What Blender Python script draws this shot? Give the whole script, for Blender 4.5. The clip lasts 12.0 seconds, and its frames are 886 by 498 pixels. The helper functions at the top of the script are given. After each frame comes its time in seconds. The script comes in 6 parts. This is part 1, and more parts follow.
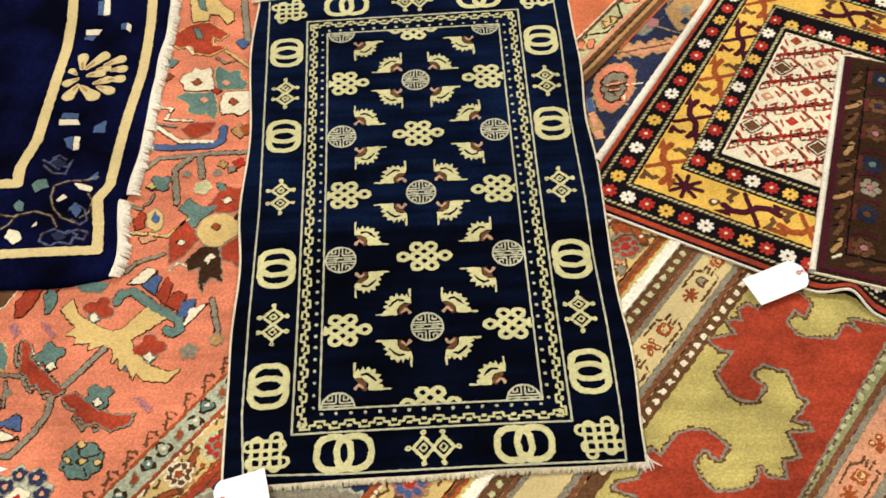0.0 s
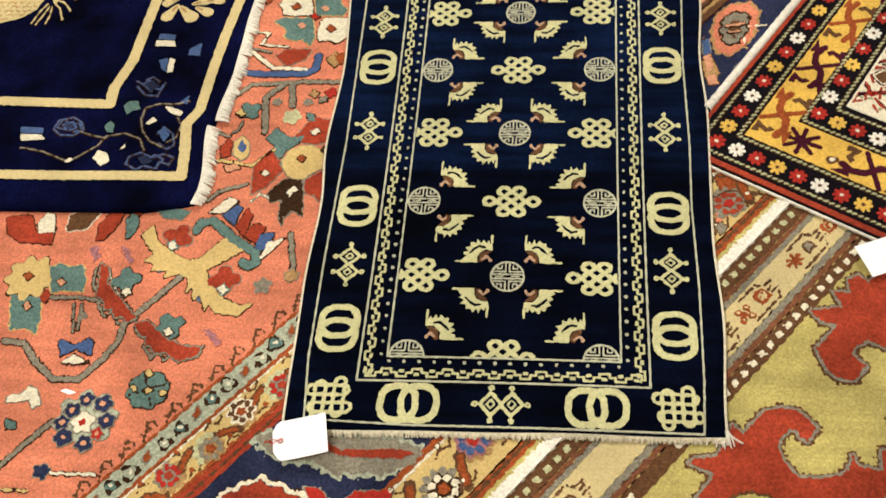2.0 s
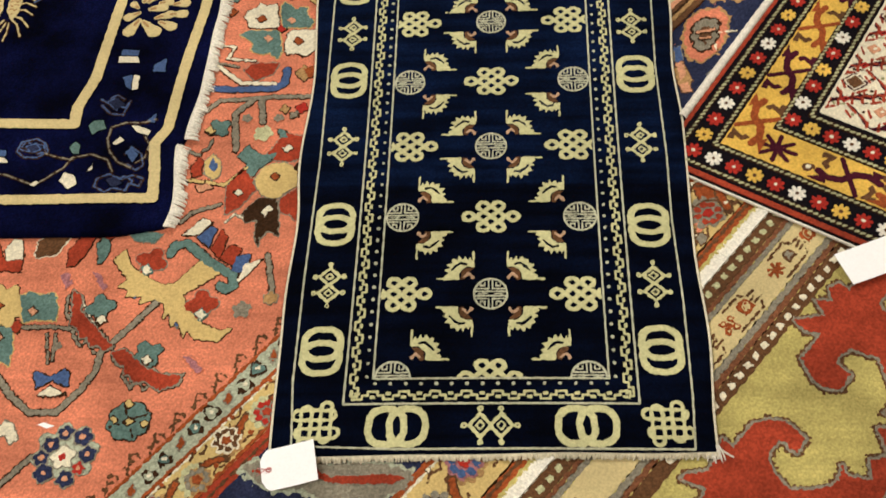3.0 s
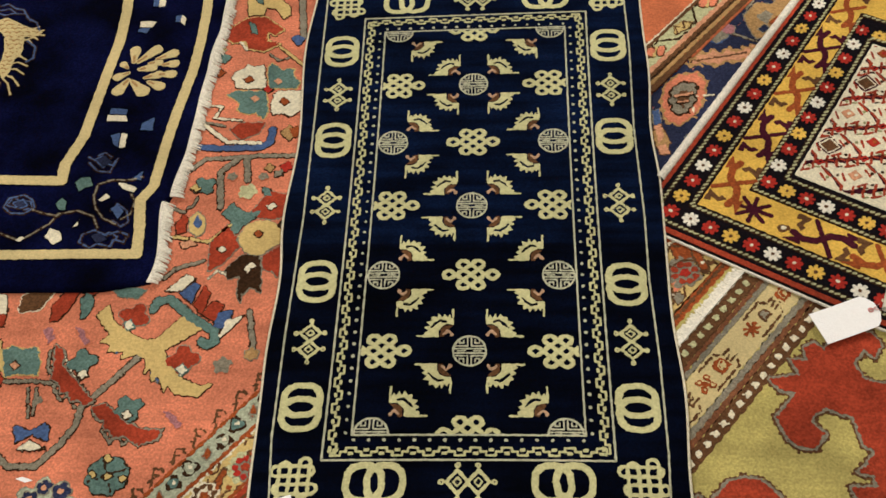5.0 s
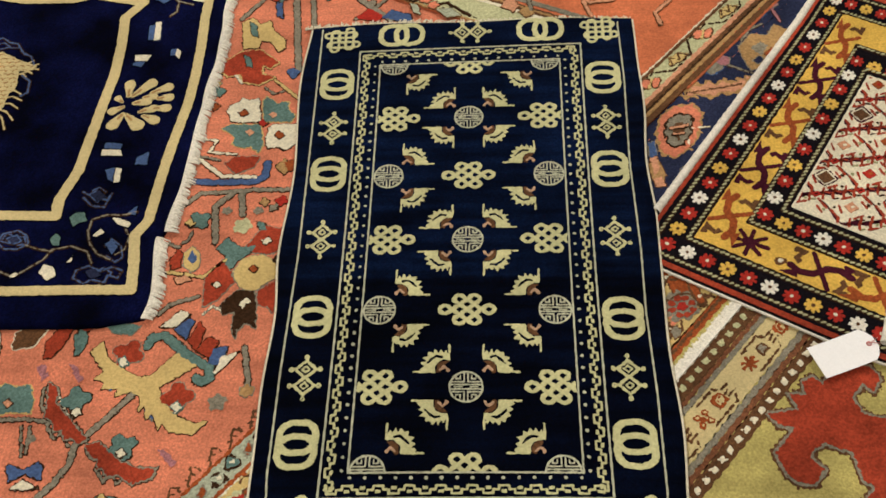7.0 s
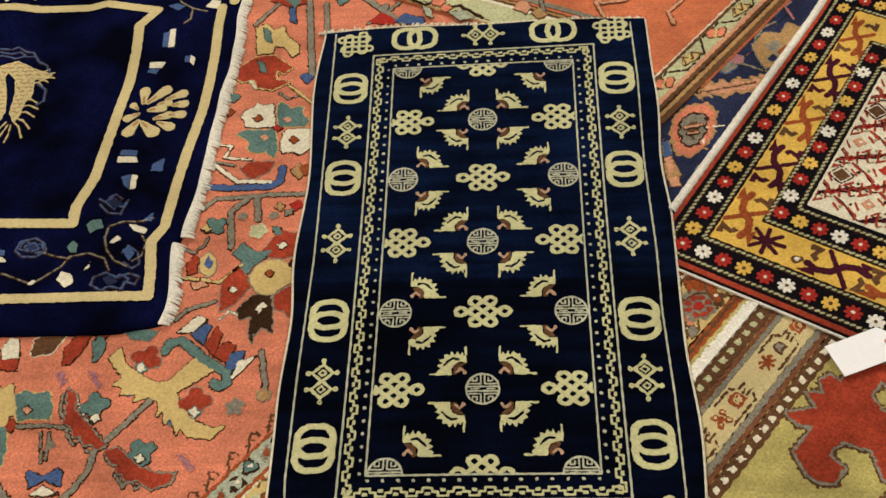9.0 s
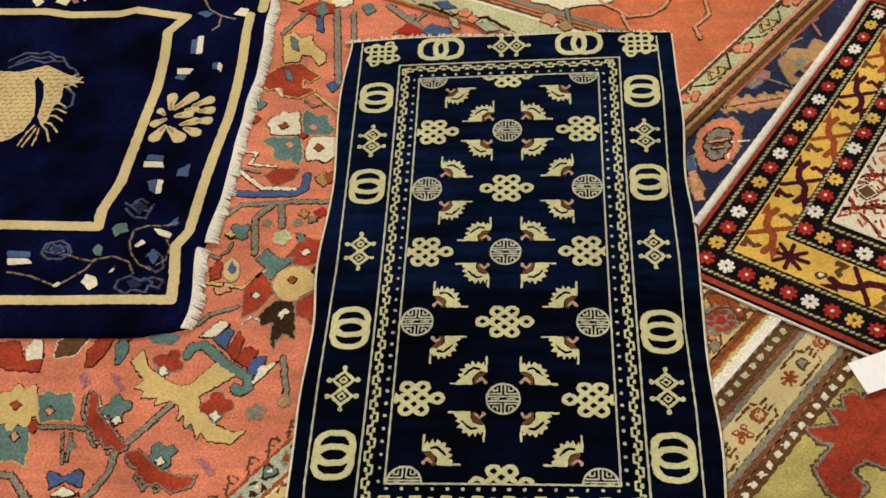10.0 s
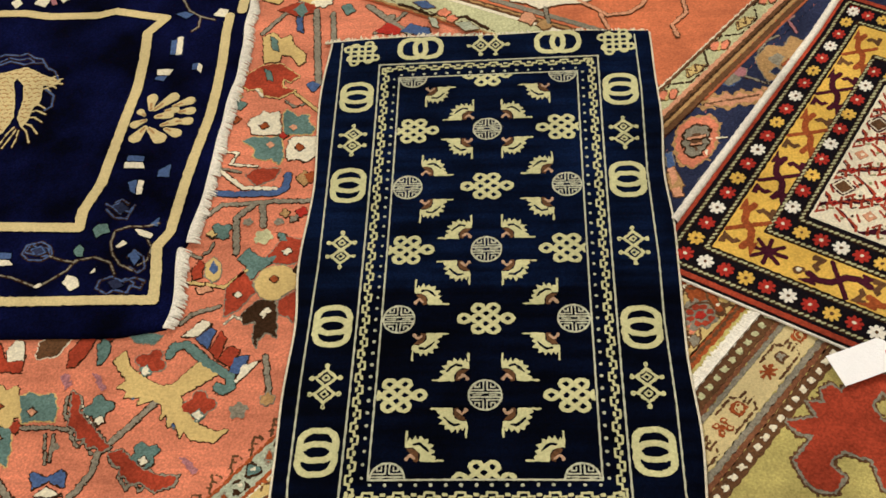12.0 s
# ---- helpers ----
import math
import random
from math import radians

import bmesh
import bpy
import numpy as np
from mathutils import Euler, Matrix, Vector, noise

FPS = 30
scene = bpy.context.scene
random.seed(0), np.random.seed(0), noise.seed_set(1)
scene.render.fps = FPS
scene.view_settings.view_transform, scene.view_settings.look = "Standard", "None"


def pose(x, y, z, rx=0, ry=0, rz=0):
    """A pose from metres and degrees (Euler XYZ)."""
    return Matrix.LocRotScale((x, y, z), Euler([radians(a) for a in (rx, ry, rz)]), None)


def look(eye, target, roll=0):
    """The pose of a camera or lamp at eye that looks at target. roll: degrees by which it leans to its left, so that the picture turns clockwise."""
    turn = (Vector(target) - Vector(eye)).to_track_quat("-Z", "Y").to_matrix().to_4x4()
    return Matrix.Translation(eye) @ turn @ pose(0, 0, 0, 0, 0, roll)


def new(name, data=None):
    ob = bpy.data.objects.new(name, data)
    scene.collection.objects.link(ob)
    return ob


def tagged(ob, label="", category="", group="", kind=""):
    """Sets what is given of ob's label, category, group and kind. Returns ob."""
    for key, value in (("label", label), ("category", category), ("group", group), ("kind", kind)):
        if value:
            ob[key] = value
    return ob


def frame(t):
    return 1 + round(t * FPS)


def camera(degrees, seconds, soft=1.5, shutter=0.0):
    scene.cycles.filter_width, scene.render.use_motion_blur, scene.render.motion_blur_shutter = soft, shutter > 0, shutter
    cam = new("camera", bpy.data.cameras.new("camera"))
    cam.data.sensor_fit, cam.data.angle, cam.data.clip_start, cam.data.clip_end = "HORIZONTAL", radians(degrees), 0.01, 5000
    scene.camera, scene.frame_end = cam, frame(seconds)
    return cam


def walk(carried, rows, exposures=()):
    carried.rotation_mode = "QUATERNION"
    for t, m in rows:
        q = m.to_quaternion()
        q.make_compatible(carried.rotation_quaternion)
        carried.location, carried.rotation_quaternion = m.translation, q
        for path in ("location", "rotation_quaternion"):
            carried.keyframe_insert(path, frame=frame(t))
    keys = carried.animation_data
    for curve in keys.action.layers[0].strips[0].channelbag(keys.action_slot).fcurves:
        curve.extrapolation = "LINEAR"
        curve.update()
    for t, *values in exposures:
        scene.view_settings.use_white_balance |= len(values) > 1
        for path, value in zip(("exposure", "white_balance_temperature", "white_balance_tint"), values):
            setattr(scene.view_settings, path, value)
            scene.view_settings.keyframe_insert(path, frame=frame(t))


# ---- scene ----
cam = camera(41.5, 12.0, soft=1.6, shutter=0.4)
PATH = [
    (0, (0.036, -1.18, 1.501), (0.032, 0.07, -0.06), -2.5),
    (0.5, (0.034, -1.186, 1.486), (-0.011, 0.051, -0.084), -3.3),
    (1, (0.077, -1.143, 1.48), (-0.03, 0.057, -0.116), -4.5),
    (1.5, (0.129, -1.119, 1.454), (-0.103, 0.06, -0.144), -7.4),
    (2, (0.131, -1.099, 1.444), (-0.127, 0.041, -0.179), -9.2),
    (2.5, (0.097, -1.073, 1.447), (-0.1, 0.025, -0.213), -9.2),
    (3, (0.072, -1.051, 1.463), (-0.089, 0.073, -0.184), -7.0),
    (3.5, (0.065, -1.067, 1.465), (-0.09, 0.107, -0.147), -5.2),
    (3.7, (0.07, -1.064, 1.47), (-0.093, 0.12, -0.134), -5.7),
    (5.3, (0.094, -1.068, 1.476), (-0.049, 0.143, -0.109), -5.5),
    (5.5, (0.092, -1.06, 1.477), (-0.039, 0.151, -0.109), -5.1),
    (6, (0.095, -1.057, 1.479), (-0.04, 0.163, -0.101), -6.1),
    (6.5, (0.092, -1.048, 1.481), (-0.057, 0.18, -0.09), -5.9),
    (7, (0.094, -1.048, 1.48), (-0.049, 0.193, -0.082), -5.6),
    (7.2, (0.097, -1.054, 1.476), (-0.048, 0.197, -0.078), -5.8),
    (8.8, (0.095, -1.047, 1.477), (-0.084, 0.197, -0.079), -7.3),
    (9, (0.097, -1.05, 1.48), (-0.075, 0.195, -0.077), -7.3),
    (9.5, (0.086, -1.059, 1.482), (-0.098, 0.195, -0.066), -7.2),
    (10, (0.092, -1.057, 1.479), (-0.113, 0.204, -0.061), -7.3),
    (10.5, (0.11, -1.053, 1.479), (-0.088, 0.212, -0.058), -8.2),
    (11, (0.114, -1.065, 1.482), (-0.082, 0.204, -0.052), -8.1),
    (11.5, (0.105, -1.074, 1.478), (-0.083, 0.192, -0.059), -7.6),
    (12, (0.094, -1.068, 1.481), (-0.08, 0.197, -0.058), -6.7),
]
walk(cam, [(t, look(eye, target, roll)) for t, eye, target, roll in PATH],
     [(0, 0.28), (2.5, 0.22), (3.5, -0.26), (5.5, -0.24), (7, -0.26), (9.5, -0.20), (12, -0.10)])

# ---- light: warm ceiling lamps of a showroom ----
world = bpy.data.worlds.new("room_air")
scene.world = world
world.use_nodes = True
world.node_tree.nodes["Background"].inputs[0].default_value = (1.0, 0.94, 0.84, 1)
world.node_tree.nodes["Background"].inputs[1].default_value = 0.05
for lx, ly, energy, size in ((-1.3, 2.2, 67, 1.0), (1.5, 1.6, 67, 1.0), (-0.75, -1.6, 60, 0.9)):
    lamp = bpy.data.lights.new("ceiling_lamp", "AREA")
    lamp.shape, lamp.size, lamp.energy, lamp.color = "DISK", size, energy, (1.0, 0.98, 0.92)
    new("ceiling_lamp", lamp).matrix_world = look((lx, ly, 2.72), (lx * 0.6, ly * 0.6, 0))

# ---- materials ----


def wool(name, colour, deep=0.72, speck=0.25, rough=0.93, sheen=0.25, streak=0.0, fold=None):
    """Knotted wool: mottled dye at two scales, fine pile relief, weft streaks."""
    m = bpy.data.materials.new(name)
    m.use_nodes = True
    nt = m.node_tree
    n, ln = nt.nodes, nt.links
    bsdf = n["Principled BSDF"]
    pos = n.new("ShaderNodeNewGeometry").outputs["Position"]

    def tex(scale, detail, squash=None):
        t = n.new("ShaderNodeTexNoise")
        t.inputs["Scale"].default_value, t.inputs["Detail"].default_value = scale, detail
        src = pos
        if squash:
            mp = n.new("ShaderNodeMapping")
            mp.inputs["Scale"].default_value = squash
            ln.new(pos, mp.inputs["Vector"])
            src = mp.outputs["Vector"]
        ln.new(src, t.inputs["Vector"])
        return t.outputs["Fac"]

    def blend(fac_socket, lo, hi, a, b):
        r = n.new("ShaderNodeMapRange")
        r.inputs["From Min"].default_value, r.inputs["From Max"].default_value = lo, hi
        ln.new(fac_socket, r.inputs["Value"])
        mx = n.new("ShaderNodeMix")
        mx.data_type = "RGBA"
        ln.new(r.outputs["Result"], mx.inputs["Factor"])
        for sock, c in ((mx.inputs["A"], a), (mx.inputs["B"], b)):
            if isinstance(c, tuple):
                sock.default_value = (*c, 1)
            else:
                ln.new(c, sock)
        return mx.outputs["Result"]

    dark = tuple(c * deep for c in colour)
    light = tuple(min(1, c * (2 - deep) ** 0.6) for c in colour)
    col = blend(tex(9, 3), 0.35, 0.68, dark, light)
    grain = blend(tex(260, 3), 0.38, 0.62, (1 - speck,) * 3, (1 + 0.4 * speck,) * 3)
    cells = n.new("ShaderNodeTexVoronoi")
    cells.inputs["Scale"].default_value = 300
    ln.new(pos, cells.inputs["Vector"])
    one = n.new("ShaderNodeSeparateColor")
    ln.new(cells.outputs["Color"], one.inputs[0])
    knots = blend(one.outputs[0], 0.0, 1.0, (1 - 0.6 * speck,) * 3, (1 + 0.4 * speck,) * 3)
    both_grains = n.new("ShaderNodeMix")
    both_grains.data_type, both_grains.blend_type = "RGBA", "MULTIPLY"
    both_grains.inputs["Factor"].default_value = 1
    ln.new(grain, both_grains.inputs["A"])
    ln.new(knots, both_grains.inputs["B"])
    grain = both_grains.outputs["Result"]
    mul = n.new("ShaderNodeMix")
    mul.data_type, mul.blend_type = "RGBA", "MULTIPLY"
    mul.inputs["Factor"].default_value = 1
    ln.new(col, mul.inputs["A"])
    ln.new(grain, mul.inputs["B"])
    out = mul.outputs["Result"]
    if streak:
        mul2 = n.new("ShaderNodeMix")
        mul2.data_type, mul2.blend_type = "RGBA", "MULTIPLY"
        mul2.inputs["Factor"].default_value = 1
        ln.new(out, mul2.inputs["A"])
        ln.new(blend(tex(1, 4, (4, 45, 4)), 0.38, 0.64, (1 - streak,) * 3, (1 + streak,) * 3), mul2.inputs["B"])
        out = mul2.outputs["Result"]
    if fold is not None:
        # darker on the near side of one row of knots, paler beyond it
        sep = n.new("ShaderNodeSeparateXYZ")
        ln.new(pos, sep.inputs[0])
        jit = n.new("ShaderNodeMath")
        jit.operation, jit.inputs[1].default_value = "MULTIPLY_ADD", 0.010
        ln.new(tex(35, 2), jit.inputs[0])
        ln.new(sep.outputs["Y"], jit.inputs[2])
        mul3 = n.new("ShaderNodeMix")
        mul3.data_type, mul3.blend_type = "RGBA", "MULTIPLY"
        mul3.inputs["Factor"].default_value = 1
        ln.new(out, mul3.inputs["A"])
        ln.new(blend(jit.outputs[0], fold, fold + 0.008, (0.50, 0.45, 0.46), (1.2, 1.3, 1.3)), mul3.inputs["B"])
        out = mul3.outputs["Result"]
    ln.new(out, bsdf.inputs["Base Color"])
    bsdf.inputs["Roughness"].default_value = rough
    bsdf.inputs["Specular IOR Level"].default_value = 0.10 if max(colour) > 0.1 else 0.03
    bsdf.inputs["Sheen Weight"].default_value = sheen
    bsdf.inputs["Sheen Roughness"].default_value = 0.5
    bsdf.inputs["Sheen Tint"].default_value = (*[min(1, c * 1.5 + 0.1) for c in colour], 1)
    bump = n.new("ShaderNodeBump")
    bump.inputs["Strength"].default_value, bump.inputs["Distance"].default_value = 0.55, 0.0015
    add = n.new("ShaderNodeMath")
    ln.new(tex(420, 2), add.inputs[0])
    ln.new(tex(60, 3), add.inputs[1])
    ln.new(add.outputs[0], bump.inputs["Height"])
    ln.new(bump.outputs["Normal"], bsdf.inputs["Normal"])
    return m


W = {
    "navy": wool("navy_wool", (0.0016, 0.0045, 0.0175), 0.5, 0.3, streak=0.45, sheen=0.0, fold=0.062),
    "ink": wool("ink_navy_wool", (0.0015, 0.0022, 0.009), 0.7, 0.3, sheen=0.0),
    "royal": wool("royal_blue_wool", (0.0022, 0.0034, 0.0260), 0.20, 0.4, sheen=0.0),
    "cream": wool("cream_wool", (0.56, 0.54, 0.28), 0.86, 0.13),
    "pale": wool("pale_line_wool", (0.50, 0.50, 0.35), 0.85, 0.2),
    "ivory": wool("ivory_wool", (0.74, 0.68, 0.50), 0.86, 0.16),
    "gold": wool("gold_cream_wool", (0.60, 0.49, 0.24), 0.85, 0.11),
    "straw": wool("straw_wool", (0.60, 0.44, 0.17), 0.82, 0.13),
    "mustard": wool("mustard_wool", (0.72, 0.45, 0.085), 0.80, 0.16),
    "coral": wool("coral_wool", (0.67, 0.218, 0.122), 0.74, 0.22, streak=0.10),
    "orange": wool("orange_wool", (0.62, 0.175, 0.075), 0.76, 0.18, streak=0.08),
    "brick": wool("brick_red_wool", (0.36, 0.050, 0.022), 0.66, 0.26, streak=0.10),
    "red": wool("red_wool", (0.40, 0.028, 0.018), 0.78, 0.22),
    "rust": wool("rust_wool", (0.33, 0.075, 0.02), 0.7, 0.28),
    "teal": wool("teal_wool", (0.115, 0.20, 0.175), 0.72, 0.25),
    "slate": wool("slate_wool", (0.25, 0.225, 0.165), 0.75, 0.28),
    "blue": wool("mid_blue_wool", (0.065, 0.115, 0.25), 0.75, 0.25),
    "dusk": wool("dusk_blue_wool", (0.026, 0.032, 0.070), 0.55, 0.3, sheen=0.03),
    "lilac": wool("faded_lilac_wool", (0.38, 0.16, 0.17), 0.8, 0.3),
    "brown": wool("dark_brown_wool", (0.045, 0.022, 0.011), 0.7, 0.3, sheen=0.03),
    "umber": wool("umber_wool", (0.13, 0.06, 0.025), 0.65, 0.3),
    "tan": wool("tan_wool", (0.42, 0.25, 0.10), 0.75, 0.25),
    "olive": wool("olive_wool", (0.47, 0.40, 0.13), 0.76, 0.20, streak=0.09),
    "moss": wool("moss_green_wool", (0.30, 0.31, 0.15), 0.78, 0.25),
    "mint": wool("pale_green_wool", (0.50, 0.50, 0.28), 0.8, 0.22),
    "sage": wool("grey_green_wool", (0.40, 0.43, 0.31), 0.8, 0.25),
    "plum": wool("plum_wool", (0.060, 0.010, 0.020), 0.75, 0.25, sheen=0.03),
    "black": wool("black_wool", (0.008, 0.006, 0.008), 0.8, 0.3, sheen=0.01),
    "white": wool("white_cotton", (0.80, 0.76, 0.64), 0.86, 0.15),
    "madder": wool("faded_madder_wool", (0.20, 0.078, 0.036), 0.72, 0.28),
    "maroon": wool("dim_maroon_wool", (0.105, 0.026, 0.016), 0.72, 0.3, sheen=0.03),
    "blush": wool("faded_pink_wool", (0.50, 0.32, 0.20), 0.8, 0.2),
    "pink": wool("dusty_pink_wool", (0.62, 0.30, 0.17), 0.82, 0.22),
}

# ---- flat ornament from distance functions ----
def line(pts, half, closed=False):
    """A stroke of that half width along the points."""
    pts = [tuple(p) for p in pts]
    ends = list(zip(pts, pts[1:] + (pts[:1] if closed else [])))
    if not closed:
        ends = ends[:len(pts) - 1]

    def f(X, Y):
        d = np.full(X.shape, 9.0)
        for (ax, ay), (bx, by) in ends:
            ex, ey = bx - ax, by - ay
            s = np.clip(((X - ax) * ex + (Y - ay) * ey) / (ex * ex + ey * ey + 1e-12), 0, 1)
            d = np.minimum(d, np.hypot(X - ax - s * ex, Y - ay - s * ey))
        return d - half
    f.box = (min(p[0] for p in pts) - half, min(p[1] for p in pts) - half, max(p[0] for p in pts) + half, max(p[1] for p in pts) + half)
    return f


def area(pts):
    """A filled polygon."""
    pts = [tuple(p) for p in pts]
    rim = line(pts, 0.0, True)

    def f(X, Y):
        inside = np.zeros(X.shape, bool)
        for (ax, ay), (bx, by) in zip(pts, pts[1:] + pts[:1]):
            if ay != by:
                inside ^= ((ay > Y) != (by > Y)) & (X < (bx - ax) * (Y - ay) / (by - ay) + ax)
        return np.where(inside, -1, 1) * rim(X, Y)
    f.box = rim.box
    return f


def disc(x, y, rx, ry=None):
    ry = ry or rx

    def f(X, Y):
        return (np.hypot((X - x) / rx, (Y - y) / ry) - 1) * min(rx, ry)
    f.box = (x - rx, y - ry, x + rx, y + ry)
    return f


def slab_box(x0, y0, x1, y1):
    def f(X, Y):
        return np.maximum(np.maximum(x0 - X, X - x1), np.maximum(y0 - Y, Y - y1))
    f.box = (x0, y0, x1, y1)
    return f


def blossom(x, y, r, petals=6, depth=0.22, turn=0.0):
    """A lobed flower outline."""
    def f(X, Y):
        ang = np.arctan2(Y - y, X - x) - turn
        return np.hypot(X - x, Y - y) - r * (1 - depth * (0.5 - 0.5 * np.cos(petals * ang)) ** 1.5)
    f.box = (x - r, y - r, x + r, y + r)
    return f


def union(*fs):
    def f(X, Y):
        d = fs[0](X, Y)
        for g in fs[1:]:
            d = np.minimum(d, g(X, Y))
        return d
    f.box = (min(g.box[0] for g in fs), min(g.box[1] for g in fs), max(g.box[2] for g in fs), max(g.box[3] for g in fs))
    return f


def minus(a, *bs):
    def f(X, Y):
        d = a(X, Y)
        for g in bs:
            d = np.maximum(d, -g(X, Y))
        return d
    f.box = a.box
    return f


def both(a, b):
    def f(X, Y):
        return np.maximum(a(X, Y), b(X, Y))
    f.box = (max(a.box[0], b.box[0]), max(a.box[1], b.box[1]), min(a.box[2], b.box[2]), min(a.box[3], b.box[3]))
    return f


def grow(a, by):
    def f(X, Y):
        return a(X, Y) - by
    f.box = (a.box[0] - by, a.box[1] - by, a.box[2] + by, a.box[3] + by)
    return f


def ring(a, half):
    """The outline of a shape."""
    def f(X, Y):
        return np.abs(a(X, Y)) - half
    f.box = (a.box[0] - half, a.box[1] - half, a.box[2] + half, a.box[3] + half)
    return f


def saw(a, amp, pitch):
    """A shape with a serrated, knotted edge."""
    def f(X, Y):
        return a(X, Y) - amp * (np.abs(((X + Y) / pitch) % 1 - 0.5) + np.abs(((X - Y) / pitch) % 1 - 0.5) - 0.5) * 2
    f.box = (a.box[0] - amp, a.box[1] - amp, a.box[2] + amp, a.box[3] + amp)
    return f


def flat(x, y):
    return 0.0


STEP = 0.0007  # height of one layer of clipped pile


def inlay(name, parent, layers, cell=0.0018, lift=flat, base=0.0, spot=(0, 0, 0), flip=1, wobble=0.0005, label="", run=8, kind="", jag=0.0, knot=0.0033, bend=None):
    """One motif of a rug: layers of (shape, wool, level), traced to a mesh with a small height over the ground pile.
    spot: x, y and turn in degrees on the rug."""
    verts, faces, mats, slots = [], [], [], []
    ca, sa = math.cos(radians(spot[2])), math.sin(radians(spot[2]))
    ph = [random.uniform(0, 6.28) for _ in range(6)]

    def put(px, py, z):
        px *= flip
        wx, wy = spot[0] + ca * px - sa * py, spot[1] + sa * px + ca * py
        if bend:
            wx, wy = bend(wx, wy)
        verts.append((wx, wy, base + z + lift(wx, wy)))
        return len(verts) - 1

    for shape, mat, level in layers:
        x0, y0, x1, y1 = shape.box
        xs = np.arange(x0 - 2 * cell, x1 + 2.5 * cell, cell)
        ys = np.arange(y0 - 2 * cell, y1 + 2.5 * cell, cell)
        X, Y = np.meshgrid(xs, ys)
        V = shape(X, Y)
        V = V + wobble * (np.sin(X * 310 + ph[0]) * np.sin(Y * 270 + ph[1]) + 0.8 * np.sin(X * 720 + Y * 390 + ph[2]) * np.sin(Y * 650 - X * 300 + ph[3]))
        if jag:
            hsh = np.sin(np.floor(X / knot) * 12.9898 + np.floor(Y / knot) * 78.233 + ph[4]) * 43758.5453
            V = V + jag * 2 * (hsh - np.floor(hsh) - 0.5)
        V[np.abs(V) < 1e-7] = 1e-7
        inside = V < 0
        count = inside[:-1, :-1].astype(int) + inside[1:, :-1] + inside[:-1, 1:] + inside[1:, 1:]
        top, low = level * STEP, -0.0006
        if mat not in slots:
            slots.append(mat)
        mi = slots.index(mat)
        for j in range(count.shape[0]):
            row = count[j]
            if not row.any():
                continue
            i = 0
            while i < len(row):
                c = row[i]
                if c == 4:
                    k = i
                    while k < len(row) and row[k] == 4 and k - i < run:
                        k += 1
                    q = [put(xs[i], ys[j], top), put(xs[k], ys[j], top), put(xs[k], ys[j + 1], top), put(xs[i], ys[j + 1], top)]
                    faces.append(q[::flip])
                    mats.append(mi)
                    i = k
                    continue
                if c:
                    cs = ((i, j), (i + 1, j), (i + 1, j + 1), (i, j + 1))
                    poly, cut = [], []
                    for a in range(4):
                        (ai, aj), (bi, bj) = cs[a], cs[(a + 1) % 4]
                        va, vb = V[aj, ai], V[bj, bi]
                        if va < 0:
                            poly.append((xs[ai], ys[aj]))
                        if (va < 0) != (vb < 0):
                            s = va / (va - vb)
                            p = (xs[ai] + s * (xs[bi] - xs[ai]), ys[aj] + s * (ys[bj] - ys[aj]))
                            poly.append(p)
                            cut.append((p, va < 0))
                    if len(poly) > 2:
                        faces.append([put(*p, top) for p in poly][::flip])
                        mats.append(mi)
                    if len(cut) == 2:
                        (p, _), (r, _) = cut if cut[0][1] else cut[::-1]
                        faces.append([put(*p, top), put(*p, low), put(*r, low), put(*r, top)][::flip])
                        mats.append(mi)
                i += 1
    me = bpy.data.meshes.new(name)
    me.from_pydata(verts, [], faces)
    for s in slots:
        me.materials.append(W[s])
    me.polygons.foreach_set("material_index", mats)
    ob = new(name, me)
    ob.parent = parent
    return tagged(ob, label, kind=kind)


def mesh_part(name, verts, faces, material, parent, label="", smooth=False, kind=""):
    me = bpy.data.meshes.new(name)
    me.from_pydata(verts, [], faces)
    me.materials.append(material)
    if smooth:
        me.polygons.foreach_set("use_smooth", [True] * len(me.polygons))
    ob = new(name, me)
    ob.parent = parent
    return tagged(ob, label, kind=kind)


